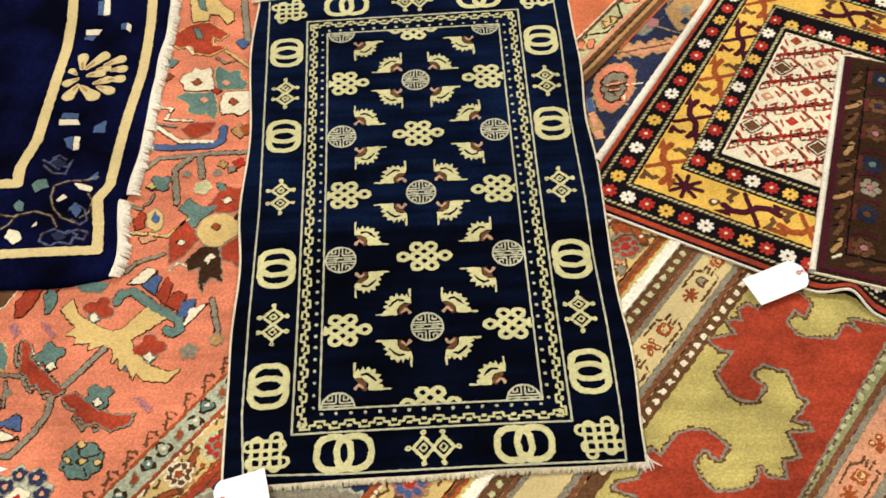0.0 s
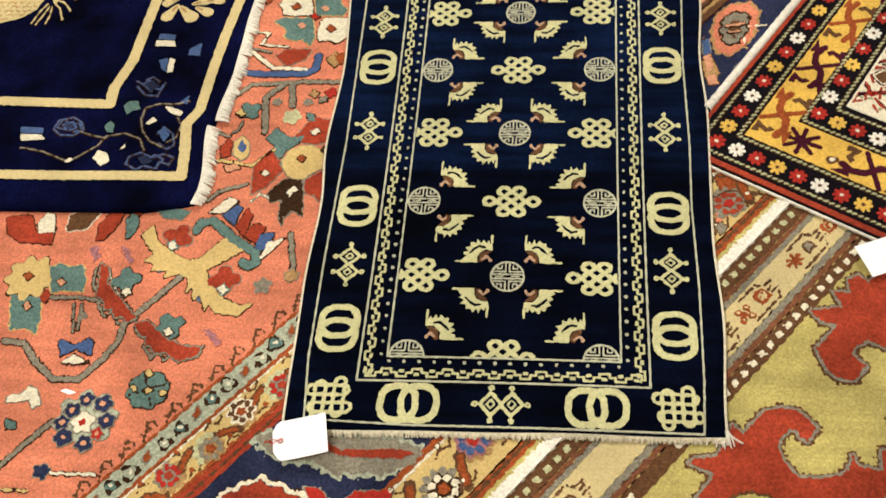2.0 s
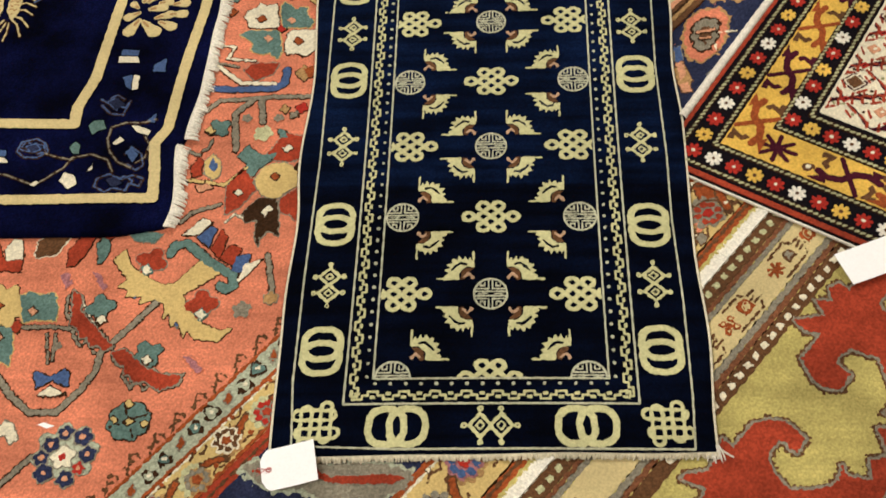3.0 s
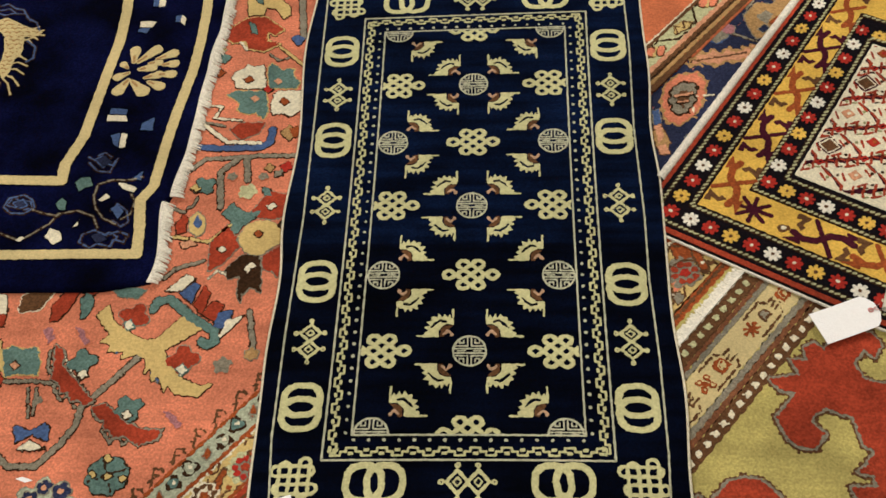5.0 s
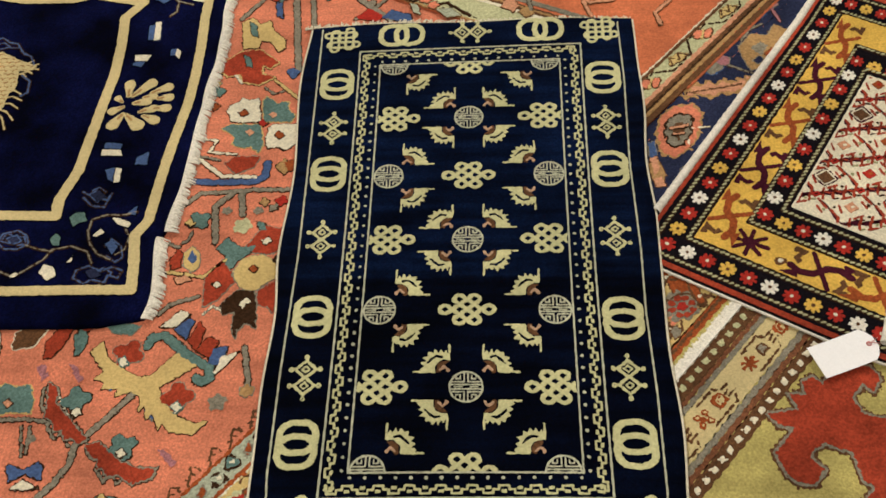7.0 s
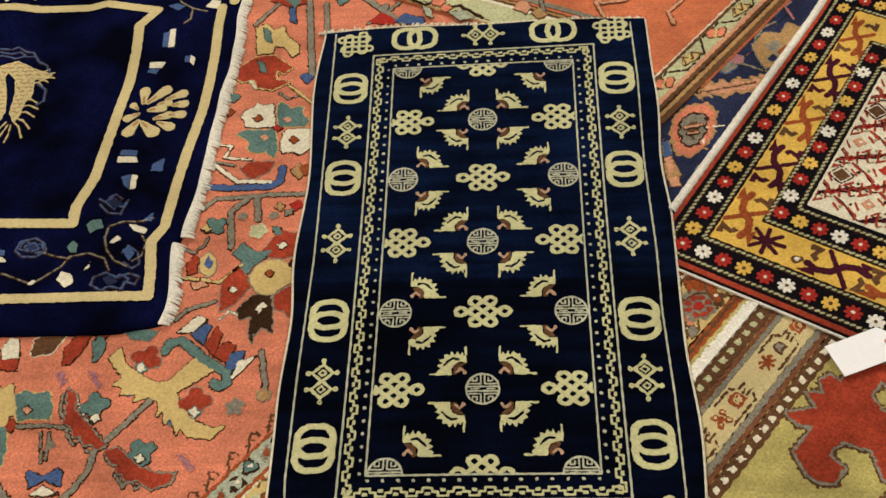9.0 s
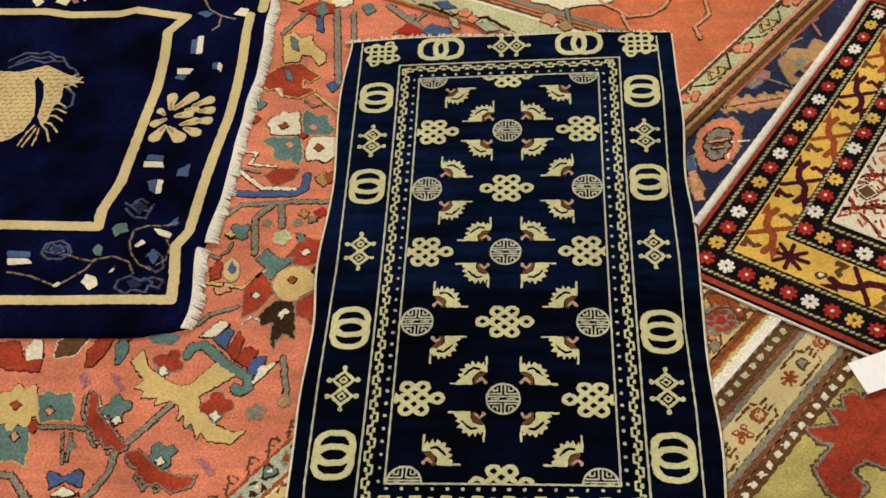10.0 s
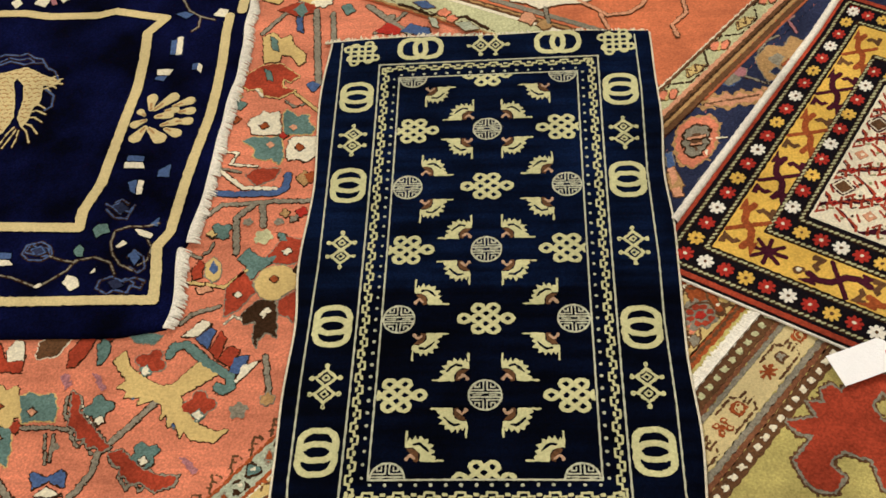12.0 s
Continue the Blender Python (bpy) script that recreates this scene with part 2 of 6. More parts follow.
def pile(name, parent, left, right, near, far, thick, material, lift=flat, step=0.016, label="", edge=(0.0, 0.003, 0.008)):
    """The body of a rug: left and right give its side edges at y, near and far its end edges at x; rounded, uneven rim."""
    def lines(a, b):
        n = max(2, int((b - a) / step))
        inner = [a + (b - a) * k / n for k in range(n + 1)][1:-1]
        return [a, a + edge[1], a + edge[2]] + [v for v in inner if a + 0.012 < v < b - 0.012] + [b - edge[2], b - edge[1], b]
    x0, x1, y0, y1 = left(0), right(0), near(0), far(0)
    us, vs = lines(x0, x1), lines(y0, y1)
    verts, faces = [], []
    drop = {0: 0.55, 1: 0.12, 2: 0.02}
    for j, v in enumerate(vs):
        for i, u in enumerate(us):
            fu, fv = (u - x0) / (x1 - x0), (v - y0) / (y1 - y0)
            y = near(u) + fv * (far(u) - near(u))
            x = left(y) + fu * (right(y) - left(y))
            k = min(i, len(us) - 1 - i, j, len(vs) - 1 - j)
            verts.append((x, y, thick * (1 - drop.get(k, 0)) + lift(x, y)))
    nu = len(us)
    for j in range(len(vs) - 1):
        for i in range(nu - 1):
            a = j * nu + i
            faces.append((a, a + 1, a + nu + 1, a + nu))
    rim = [i for i in range(nu)] + [j * nu + nu - 1 for j in range(1, len(vs))] + [(len(vs) - 1) * nu + i for i in range(nu - 2, -1, -1)] + [j * nu for j in range(len(vs) - 2, 0, -1)]
    lowstart = len(verts)
    for r in rim:
        verts.append((verts[r][0], verts[r][1], 0.0))
    m = len(rim)
    for k in range(m):
        faces.append((rim[k], lowstart + k, lowstart + (k + 1) % m, rim[(k + 1) % m]))
    faces.append(tuple(lowstart + k for k in range(m))[::-1])
    return mesh_part(name, verts, faces, material, parent, label, True)


def fringe(name, parent, spots, material, label="", thick=0.0011, sides=4):
    """Yarn ends: each spot is (x, y, z, dx, dy, length, curl)."""
    verts, faces = [], []
    for x, y, z, dx, dy, length, curl in spots:
        n = 4
        base = len(verts)
        for k in range(n + 1):
            s = k / n
            cx = x + dx * length * s - dy * curl * s * s
            cy = y + dy * length * s + dx * curl * s * s
            cz = z * (1 - 0.75 * s * s) + 0.0015
            r = thick * (1 - 0.45 * s)
            for a in range(sides):
                an = 6.2832 * a / sides
                verts.append((cx - dy * r * math.cos(an), cy + dx * r * math.cos(an), cz + r * math.sin(an)))
        for k in range(n):
            for a in range(sides):
                b = (a + 1) % sides
                faces.append((base + k * sides + a, base + k * sides + b, base + (k + 1) * sides + b, base + (k + 1) * sides + a))
    return mesh_part(name, verts, faces, material, parent, label, True)


def cord(name, parent, pts, r, material, label="", pitch=0.006):
    """An overcast edge: a lumpy tube along the points."""
    pts = [Vector(p) for p in pts]
    verts, faces, sides = [], [], 8
    for i, p in enumerate(pts):
        d = (pts[min(i + 1, len(pts) - 1)] - pts[max(i - 1, 0)]).normalized()
        side = d.cross(Vector((0, 0, 1))).normalized()
        rr = r * (1 + 0.05 * math.sin(i * 2.1) + random.uniform(-0.05, 0.05))
        for a in range(sides):
            an = 6.2832 * a / sides + 0.25 * i
            verts.append(p + side * rr * math.cos(an) + Vector((0, 0, rr * math.sin(an))))
    for i in range(len(pts) - 1):
        for a in range(sides):
            b = (a + 1) % sides
            faces.append((i * sides + a, i * sides + b, (i + 1) * sides + b, (i + 1) * sides + a))
    return mesh_part(name, [tuple(v) for v in verts], faces, material, parent, label, True)


def wave(seed, amp, size):
    r = random.Random(seed)
    ws = [(r.uniform(0.5, 1.4) * 6.28 / size, r.uniform(0, 6.28), r.uniform(0, 6.28)) for _ in range(4)]

    def f(s):
        return amp * sum(math.sin(w * s + a) for w, a, b in ws) / 2
    return f


def swell(seed, amp, size):
    r = random.Random(seed)
    ws = [(r.uniform(-1, 1), r.uniform(-1, 1), r.uniform(0, 6.28)) for _ in range(4)]

    def f(x, y):
        return amp * (1 + sum(math.sin((a * x + b * y) * 6.28 / size + c) for a, b, c in ws) / 4)
    return f


def rug(name, x, y, z, turn, label):
    ob = new(name)
    ob.matrix_world = pose(x, y, z, 0, 0, turn)
    return tagged(ob, label, "rug")


# ---- room ----
FLOOR = -0.010


def board(name, x0, y0, z0, x1, y1, z1, material):
    bm = bmesh.new()
    bmesh.ops.create_cube(bm, size=1.0, matrix=Matrix.Translation(((x0 + x1) / 2, (y0 + y1) / 2, (z0 + z1) / 2)) @ Matrix.Diagonal((x1 - x0, y1 - y0, z1 - z0, 1)))
    me = bpy.data.meshes.new(name)
    bm.to_mesh(me)
    bm.free()
    me.materials.append(material)
    return new(name, me)


plaster = wool("plaster", (0.72, 0.66, 0.55), 0.9, 0.05, 0.8, 0)
timber = wool("floor_timber", (0.24, 0.13, 0.06), 0.7, 0.2, 0.5, 0)
tagged(board("floor", -3.5, -3.0, FLOOR - 0.1, 3.5, 4.5, FLOOR, timber), "brown timber showroom floor under the carpets", "floor", kind="structure")
tagged(board("ceiling", -3.5, -3.0, 2.8, 3.5, 4.5, 2.9, plaster), "plain pale plaster ceiling of the showroom", "ceiling", kind="structure")
for nm, b in (("wall_north", (-3.5, 4.5, FLOOR - 0.1, 3.5, 4.6, 2.9)), ("wall_south", (-3.5, -3.1, FLOOR - 0.1, 3.5, -3.0, 2.9)),
              ("wall_east", (3.5, -3.1, FLOOR - 0.1, 3.6, 4.6, 2.9)), ("wall_west", (-3.6, -3.1, FLOOR - 0.1, -3.5, 4.6, 2.9))):
    tagged(board(nm, *b, plaster), "plain pale plaster showroom wall", "wall", kind="structure")

# ---- navy mat with bats, knots and rings ----
mat_rug = rug("navy_rug", -0.001, 0.138, 0.0, 1.2, "small navy wool rug with cream bats, knots and interlocked rings")
MT = 0.012
mlift = swell(3, 0.0006, 0.5)
sideL, sideR, endN, endF = wave(1, 0.0014, 0.25), wave(2, 0.0014, 0.3), wave(4, 0.0016, 0.3), wave(5, 0.0020, 0.4)


def along_edge(v, stops):
    """A hand-woven edge that wanders smoothly from stop to stop."""
    for (v0, a), (v1, b) in zip(stops, stops[1:]):
        if v <= v1 or v1 == stops[-1][0]:
            f = min(1, max(0, (v - v0) / (v1 - v0)))
            return a + (b - a) * f * f * (3 - 2 * f)


mL = lambda y: along_edge(y, ((-0.53, -0.303), (-0.30, -0.307), (-0.14, -0.301), (-0.03, -0.306), (0.16, -0.300), (0.35, -0.308), (0.53, -0.300))) + sideL(y)
mR = lambda y: along_edge(y, ((-0.53, 0.301), (-0.35, 0.305), (-0.20, 0.301), (0.04, 0.307), (0.17, 0.301), (0.35, 0.310), (0.53, 0.306))) + sideR(y)
mN = lambda x: -0.533 + endN(x)
mF = lambda x: 0.536 - 0.05 * x * x + endF(x)


def weave(x, y):
    """The pull of the loom: the pattern's rows and columns lean a few millimetres."""
    u, v = x / 0.3, y / 0.5
    return (x + 0.001 * (-0.18 - 3.49 * u + 2.0 * v + 0.62 * u * u + 0.13 * u * v - 0.6 * v * v + 1.1 * u * u * v + 5.79 * u * v * v),
            y + 0.001 * (-0.7 - 5.53 * u + 0.64 * v - 2.28 * u * u + 2.98 * u * v + 1.26 * v * v + 1.07 * u * u * v + 5.6 * u * v * v))


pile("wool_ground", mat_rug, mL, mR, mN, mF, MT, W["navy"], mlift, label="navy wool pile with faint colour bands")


def on_mat(name, layers, x=0, y=0, turn=0, flip=1, label="", cell=0.0016, wobble=0.0005, bend=weave):
    return inlay(name, mat_rug, layers, cell, mlift, MT, (x, y, turn), flip, wobble, label, jag=0.0006 if cell > 0.0015 else 0.0002, knot=0.0026, bend=bend)


def squared_ring(x, rx, ry, half):
    """A ring with flattened sides."""
    def f(X, Y):
        d = (np.abs((X - x) / rx) ** 2.5 + np.abs(Y / ry) ** 2.5 + 1e-12) ** 0.4
        return np.abs((d - 1) * min(rx, ry)) - half
    f.box = (x - rx - 2 * half, -ry - 2 * half, x + rx + 2 * half, ry + 2 * half)
    return f


def pair_of_rings(o):
    return union(squared_ring(-o, 0.0245, 0.0265, 0.0047), squared_ring(o, 0.0245, 0.0265, 0.0047))


def double_lozenge(kx, ky):
    parts = []
    for s in (-1, 1):
        c = s * 0.0155
        loz = [(c - 0.0165, 0), (c, 0.0195), (c + 0.0165, 0), (c, -0.0195)]
        parts += [line(loz, 0.0027, True), line([(c - 0.006, 0), (c, 0.0075), (c + 0.006, 0), (c, -0.0075)], 0.0015, True)]
        for v in (-1, 1):
            parts += [ring(disc(c, v * 0.0275, 0.0030), 0.0017), line([(c, v * 0.02), (c, v * 0.0245)], 0.0018)]
        parts += [ring(disc(s * 0.0395, 0, 0.0030), 0.0017), line([(s * 0.032, 0), (s * 0.0365, 0)], 0.0018)]
    f0 = union(*parts)

    def f(X, Y):
        return f0(X / kx, Y / ky) * min(kx, ky)
    f.box = (f0.box[0] * kx, f0.box[1] * ky, f0.box[2] * kx, f0.box[3] * ky)
    return f


def woven_knot():
    parts = []
    for o in (-1, 1):
        for sw in (0, 1):
            slip = 0.0030 * o * (1 if sw else -1)
            st = [(-0.0225 + slip, 0.0136 * o), (0.0225 + slip, 0.0136 * o)]
            parts.append(ring(line([(q, p) if sw else (p, q) for p, q in st], 0.0073), 0.0026))
    return union(*parts)


def endless_knot():
    holes = [(-0.034, 0), (0.034, 0), (-0.0115, 0.0195), (0.0115, 0.0195), (-0.0115, -0.0195), (0.0115, -0.0195),
             (-0.0115, 0), (0.0115, 0), (0, 0.0098), (0, -0.0098)]
    solid = union(*[disc(x, y, 0.0121, 0.0106) for x, y in holes], line([(-0.03, 0), (0.03, 0)], 0.004))
    return minus(solid, *[area([(x - 0.0060, y), (x, y + 0.0056), (x + 0.0060, y), (x, y - 0.0056)]) for x, y in holes])


def shou():
    parts = [ring(disc(0, 0, 0.0245, 0.0255), 0.0014)]
    for s in (-1, 1):
        parts.append(line([(-0.0235, s * 0.0038), (0.0235, s * 0.0038)], 0.0012))
        parts.append(line([(s * 0.006, 0), (s * 0.018, 0)], 0.0010))
        for v in (-1, 1):
            parts.append(line([(s * 0.0028, v * 0.0085), (s * 0.0028, v * 0.0245)], 0.0011))
            parts.append(line([(s * 0.0028, v * 0.0085), (s * 0.0205, v * 0.0085)], 0.0011))
            parts.append(line([(s * 0.0085, v * 0.019), (s * 0.0085, v * 0.0135), (s * 0.0150, v * 0.0135), (s * 0.0150, v * 0.0175)], 0.0011))
    return union(*parts)


def bat():
    k = 0.00088
    outline = [(-29, 0), (-29, 13), (-25, 12), (-22, 19), (-18, 13), (-13, 22), (-9, 14), (-3, 23), (0, 14), (9, 17), (8, 7), (18, 5), (12, -3), (21, -7), (15, -13), (23, -18),
               (19, -26), (-4, -26), (-4, -13), (-9, -5), (-17, 0)]
    body = union(area([(x * k, y * k) for x, y in outline]), line([(-0.0242, 0.008), (-0.0242, 0.0265)], 0.0016), line([(0.014, -0.0213), (0.0295, -0.0213)], 0.0016))
    slot = union(line([(-0.013, 0.005), (-0.005, 0.0065), (0.003, 0.000)], 0.0023), line([(0.003, 0.000), (0.008, -0.006)], 0.0017))
    snout = area([(-0.024, -0.002), (-0.013, -0.002), (-0.006, -0.009), (-0.005, -0.022), (-0.012, -0.023), (-0.015, -0.013)])
    face = union(line([(-0.0235, -0.018), (-0.017, -0.012), (-0.011, -0.018)], 0.0019), disc(-0.0230, -0.0190, 0.0028))
    return [(minus(body, slot), "cream", 1), (snout, "umber", 1), (face, "blush", 2)]


CREAM = "cream"
for y in (0.368, 0.148, -0.152, -0.374):
    for x in (-0.242, 0.240):
        on_mat("ring_motif", [(pair_of_rings(0.0112), CREAM, 1)], x, y + random.uniform(-0.003, 0.003), 90)
for x in (-0.127, 0.131):
    on_mat("ring_motif", [(pair_of_rings(0.0145), CREAM, 1)], x, 0.499, 0)
    on_mat("ring_motif", [(pair_of_rings(0.0145), CREAM, 1)], x, -0.491, 0)
for y in (0.258, 0.005, -0.260):
    for x in (-0.242, 0.240):
        on_mat("lozenge_motif", [(double_lozenge(0.92, 0.80), CREAM, 1)], x, y, 90)
for y in (0.499, -0.490):
    on_mat("lozenge_motif", [(double_lozenge(0.92, 0.92), CREAM, 1)], 0.001, y, 0)
for y in (0.492, -0.486):
    for x in (-0.239, 0.239):
        on_mat("woven_knot", [(woven_knot(), CREAM, 1)], x, y, 0)
for y in (0.139, -0.139):
    on_mat("endless_knot", [(endless_knot(), CREAM, 1)], 0, y)
for y in (0.276, 0.001, -0.278):
    for s in (-1, 1):
        side = both(endless_knot(), slab_box(-0.030, -0.1, 0.2, 0.1))
        on_mat("endless_knot", [(side, CREAM, 1)], s * 0.132, y, 0, -s)
for s in (-1, 1):
    half = both(endless_knot(), slab_box(-0.1, -0.1, 0.1, 0.0))
    on_mat("half_knot", [(half, CREAM, 1)], 0, s * 0.4165, 0 if s > 0 else 180)
    for sx in (-1, 1):
        corner = both(shou(), slab_box(-0.1, -0.1, 0.1, 0.0))
        on_mat("half_medallion", [(corner, "pale", 1)], sx * 0.1375, s * 0.4165, 0 if s > 0 else 180, cell=0.0011, wobble=0.0003)
for y in (0.276, 0, -0.278):
    on_mat("round_medallion", [(shou(), "pale", 1)], 0, y, cell=0.0011, wobble=0.0003)
for y in (0.140, -0.139):
    for x in (-0.137, 0.137):
        on_mat("round_medallion", [(shou(), "pale", 1)], x, y, cell=0.0011, wobble=0.0003)
for row in (0.277, 0.0, -0.277):
    for s in (-1, 1):
        on_mat("bat_motif", bat(), s * -0.089, row - 0.089, 0, s)
        on_mat("bat_motif", bat(), s * -0.051, row - 0.046, 180, s)
        on_mat("bat_motif", bat(), s * -0.050, row + 0.046, 0, -s)
        on_mat("bat_motif", bat(), s * -0.088, row + 0.088, 180, -s)
# frame lines, key fret and dots
def sides_of(pts, half, wool_name, closed=True):
    ends = list(zip(pts, pts[1:] + pts[:1])) if closed else list(zip(pts, pts[1:]))
    return [(line([a, b], half), wool_name, 1) for a, b in ends]


for nm, hx, hy, hw in (("outer_frame_line", 0.2035, 0.4565, 0.0015), ("inner_frame_line", 0.1645, 0.4175, 0.0014)):
    on_mat(nm, sides_of([(-hx, -hy), (hx, -hy), (hx, hy), (-hx, hy)], hw, "pale"), cell=0.0011, wobble=0.0003)
on_mat("edge_line", sides_of([(-0.278, 0.521), (-0.276, 0.30), (-0.274, -0.02), (-0.280, -0.25), (-0.281, -0.42), (-0.274, -0.518), (-0.13, -0.524), (0.05, -0.525), (0.270, -0.529), (0.274, -0.45), (0.2755, -0.30), (0.272, -0.15), (0.275, -0.03), (0.2725, 0.16), (0.279, 0.36), (0.278, 0.514)], 0.0014, "pale", False), cell=0.0011, wobble=0.0003, bend=None)


def key_fret(length):
    """A stepped meander with a knot in each bay."""
    n = 2 * round(length / 0.0212)
    w, parts, pts = 2 * length / n, [], []
    for k in range(n):
        s0, o = -length + w * k, 0.0060 * (1 if k % 2 else -1)
        pts += [(s0 + 0.0008, 0.0), (s0 + 0.0040, 0.0), (s0 + 0.0040, o), (s0 + w - 0.0040, o), (s0 + w - 0.0040, 0.0)]
        parts.append(slab_box(s0 + w / 2 - 0.0038, -0.45 * o - 0.0024, s0 + w / 2 + 0.0038, -0.45 * o + 0.0024))
    return union(line(pts, 0.0016), *parts)


def dot_row(length):
    n = round(2 * length / 0.021)
    return union(*[disc(-length + 2 * length * (k + 0.5) / n, 0, 0.0026) for k in range(n)])


for s in (-1, 1):
    on_mat("key_fret", [(key_fret(0.196), "cream", 1)], 0, s * 0.4435, 0, cell=0.0011, wobble=0.0003)
    on_mat("key_fret", [(key_fret(0.449), "cream", 1)], s * 0.1905, 0, 90, cell=0.0011, wobble=0.0003)
    on_mat("dotted_line", [(dot_row(0.172), "pale", 1)], 0, s * 0.4255, 0, cell=0.0013)
    on_mat("dotted_line", [(dot_row(0.425), "pale", 1)], s * 0.1735, 0, 90, cell=0.0013)
# cream side cords and end fringes
for fx, sg in ((mL, -1), (mR, 1)):
    cord("side_cord", mat_rug, [(fx(y), y, 0.0070) for y in np.arange(-0.529, 0.530, 0.005)], 0.0024, W["ivory"], "cream overcast side cord")
rf = random.Random(8)
fringe("near_fringe", mat_rug, [(x, mN(x) + 0.002, 0.006, rf.uniform(-0.5, 0.5), -1, rf.uniform(0.004, 0.008), rf.uniform(-0.003, 0.003)) for x in np.arange(-0.300, 0.300, 0.0016)],
       W["ivory"], "short cream knotted fringe", 0.0024)
fringe("far_fringe", mat_rug, [(x, mF(x) - 0.002, 0.006, rf.uniform(-0.5, 0.5), 1, rf.uniform(0.009, 0.020), rf.uniform(-0.004, 0.004)) for x in np.arange(-0.312, 0.303, 0.0024)],
       W["ivory"], "short ragged cream fringe", 0.0020)
fringe("corner_tassel", mat_rug, [(0.290 + rf.uniform(-0.006, 0.012), -0.522, 0.008, rf.uniform(-0.1, 1), -1, rf.uniform(0.012, 0.022), rf.uniform(-0.006, 0.006)) for _ in range(22)],
       W["white"], "white knotted corner tassel", 0.0016)

# ---- large coral carpet with its navy border ----
CA = 51.0  # the way its border runs
coral_rug = rug("coral_carpet", 0, 0, FLOOR, 0, "large coral wool carpet with angular vines and a navy floral border")
AT = 0.010


def along(p, q):
    """A place on the floor: p along the big carpets' border, q across it."""
    c, s = math.cos(radians(CA)), math.sin(radians(CA))
    return (p * c + q * s, p * s - q * c)


def floor_rug(parent, name, p0, p1, q0, q1, thick, wool_name, label=""):
    body = pile(name, parent, lambda y: p0, lambda y: p1, lambda x: -q1, lambda x: -q0, thick, W[wool_name], flat, 0.06, label)
    body.matrix_basis = pose(0, 0, 0, 0, 0, CA)
    return body


floor_rug(coral_rug, "coral_field", -1.9, 2.4, -2.2, 0.312, AT, "coral", "coral wool ground")


def band(name, parent, q0, q1, wool_name, level=1, p0=-1.2, p1=1.4, base=AT, label="", wobble=0.0012, cell=0.006):
    cell = min(cell, (q1 - q0) / 2.6)
    return inlay(name, parent, [(slab_box(p0, -q1, p1, -q0), wool_name, level)], cell, flat, base, (0, 0, CA), 1, wobble, label, run=12, jag=0.0010)


band("green_guard", coral_rug, -0.108, -0.072, "sage", label="grey-green guard stripe")
band("yellow_guard", coral_rug, -0.066, -0.012, "straw", label="straw yellow floral guard stripe")
band("guard_line", coral_rug, -0.111, -0.106, "rust", 2)
band("guard_line", coral_rug, -0.073, -0.067, "rust", 2)
band("guard_line", coral_rug, -0.067, -0.064, "ivory", 2)
band("guard_line", coral_rug, -0.017, -0.012, "rust", 2)
band("guard_line", coral_rug, -0.003, 0.000, "umber", 2, p1=0.25)
band("red_stripe", coral_rug, -0.012, 0.008, "brick", p1=0.25, label="brick red plain stripe")
band("border_edge", coral_rug, -0.016, 0.008, "dusk", p0=0.25)
band("main_border", coral_rug, 0.008, 0.192, "dusk", label="dark blue main border")
band("outer_guard", coral_rug, 0.197, 0.282, "straw", label="faded yellow outer guard")
band("guard_line", coral_rug, 0.190, 0.199, "rust", 2)
band("outer_stripe", coral_rug, 0.280, 0.311, "rust", label="rust and tan edge stripe")
band("outer_stripe", coral_rug, 0.285, 0.290, "umber", 2)
band("outer_stripe", coral_rug, 0.297, 0.306, "olive", 2)
band("guard_line", coral_rug, 0.199, 0.203, "ivory", 2)

COUNT = [0]


def nudge():
    """Overlapping yarns lie a hair above one another."""
    COUNT[0] += 1
    return (COUNT[0] % 25) * 0.00002


def cm(pts):
    return [(x / 100, y / 100) for x, y in pts]


def leaf(on, name, wool_name, pts, rim="brown"):
    s = area(cm(pts))
    if name == "scroll":
        return on("scroll", [(saw(grow(s, 0.0070), 0.0030, 0.011), "umber", 1), (grow(s, 0.0040), "slate", 2), (s, wool_name, 3)])
    if name == "hook_ground":
        return on("scroll_eye", [(saw(grow(s, 0.0045), 0.0025, 0.011), "umber", 4), (s, wool_name, 5)])
    if name.startswith("palmette"):
        up = {"palmette": 0, "palmette_ring": 2, "palmette_heart": 4}[name]
        return on(name, [(saw(grow(s, 0.0045), 0.0035, 0.021), rim, 1 + up), (saw(s, 0.0035, 0.021), wool_name, 2 + up)])
    if name == "red_leaf":
        return on(name, [(saw(grow(s, 0.0040), 0.0018, 0.013), "brown", 1), (saw(grow(s, 0.0026), 0.0018, 0.013), rim, 2), (s, wool_name, 3)])
    if name == "serrated_leaf":
        return on(name, [(saw(grow(s, 0.0060), 0.0055, 0.021), rim, 1), (saw(s, 0.0035, 0.021), wool_name, 2)])
    if name == "red_medallion":
        return on(name, [(saw(grow(s, 0.0095), 0.002, 0.02), "brown", 1), (saw(grow(s, 0.0075), 0.002, 0.02), rim, 2), (grow(s, 0.0012), "brown", 3), (s, wool_name, 4)])
    if name == "dragon_body":
        def scale_rows(X, Y):
            v = Y / 0.011
            u = X / 0.013 + 0.5 * (np.floor(v) % 2)
            return np.abs(np.hypot((u % 1 - 0.5) * 0.013, (v % 1) * 0.011) - 0.0068) - 0.0008
        scale_rows.box = s.box
        return on(name, [(grow(s, 0.0019), rim, 1), (s, wool_name, 2), (both(grow(s, -0.003), scale_rows), "tan", 3)])
    up = {"eye": 2, "leaf_rib": 2, }.get(name, 0)
    return on(name, [(grow(s, 0.0019), rim, 1 + up), (s, wool_name, 2 + up)])


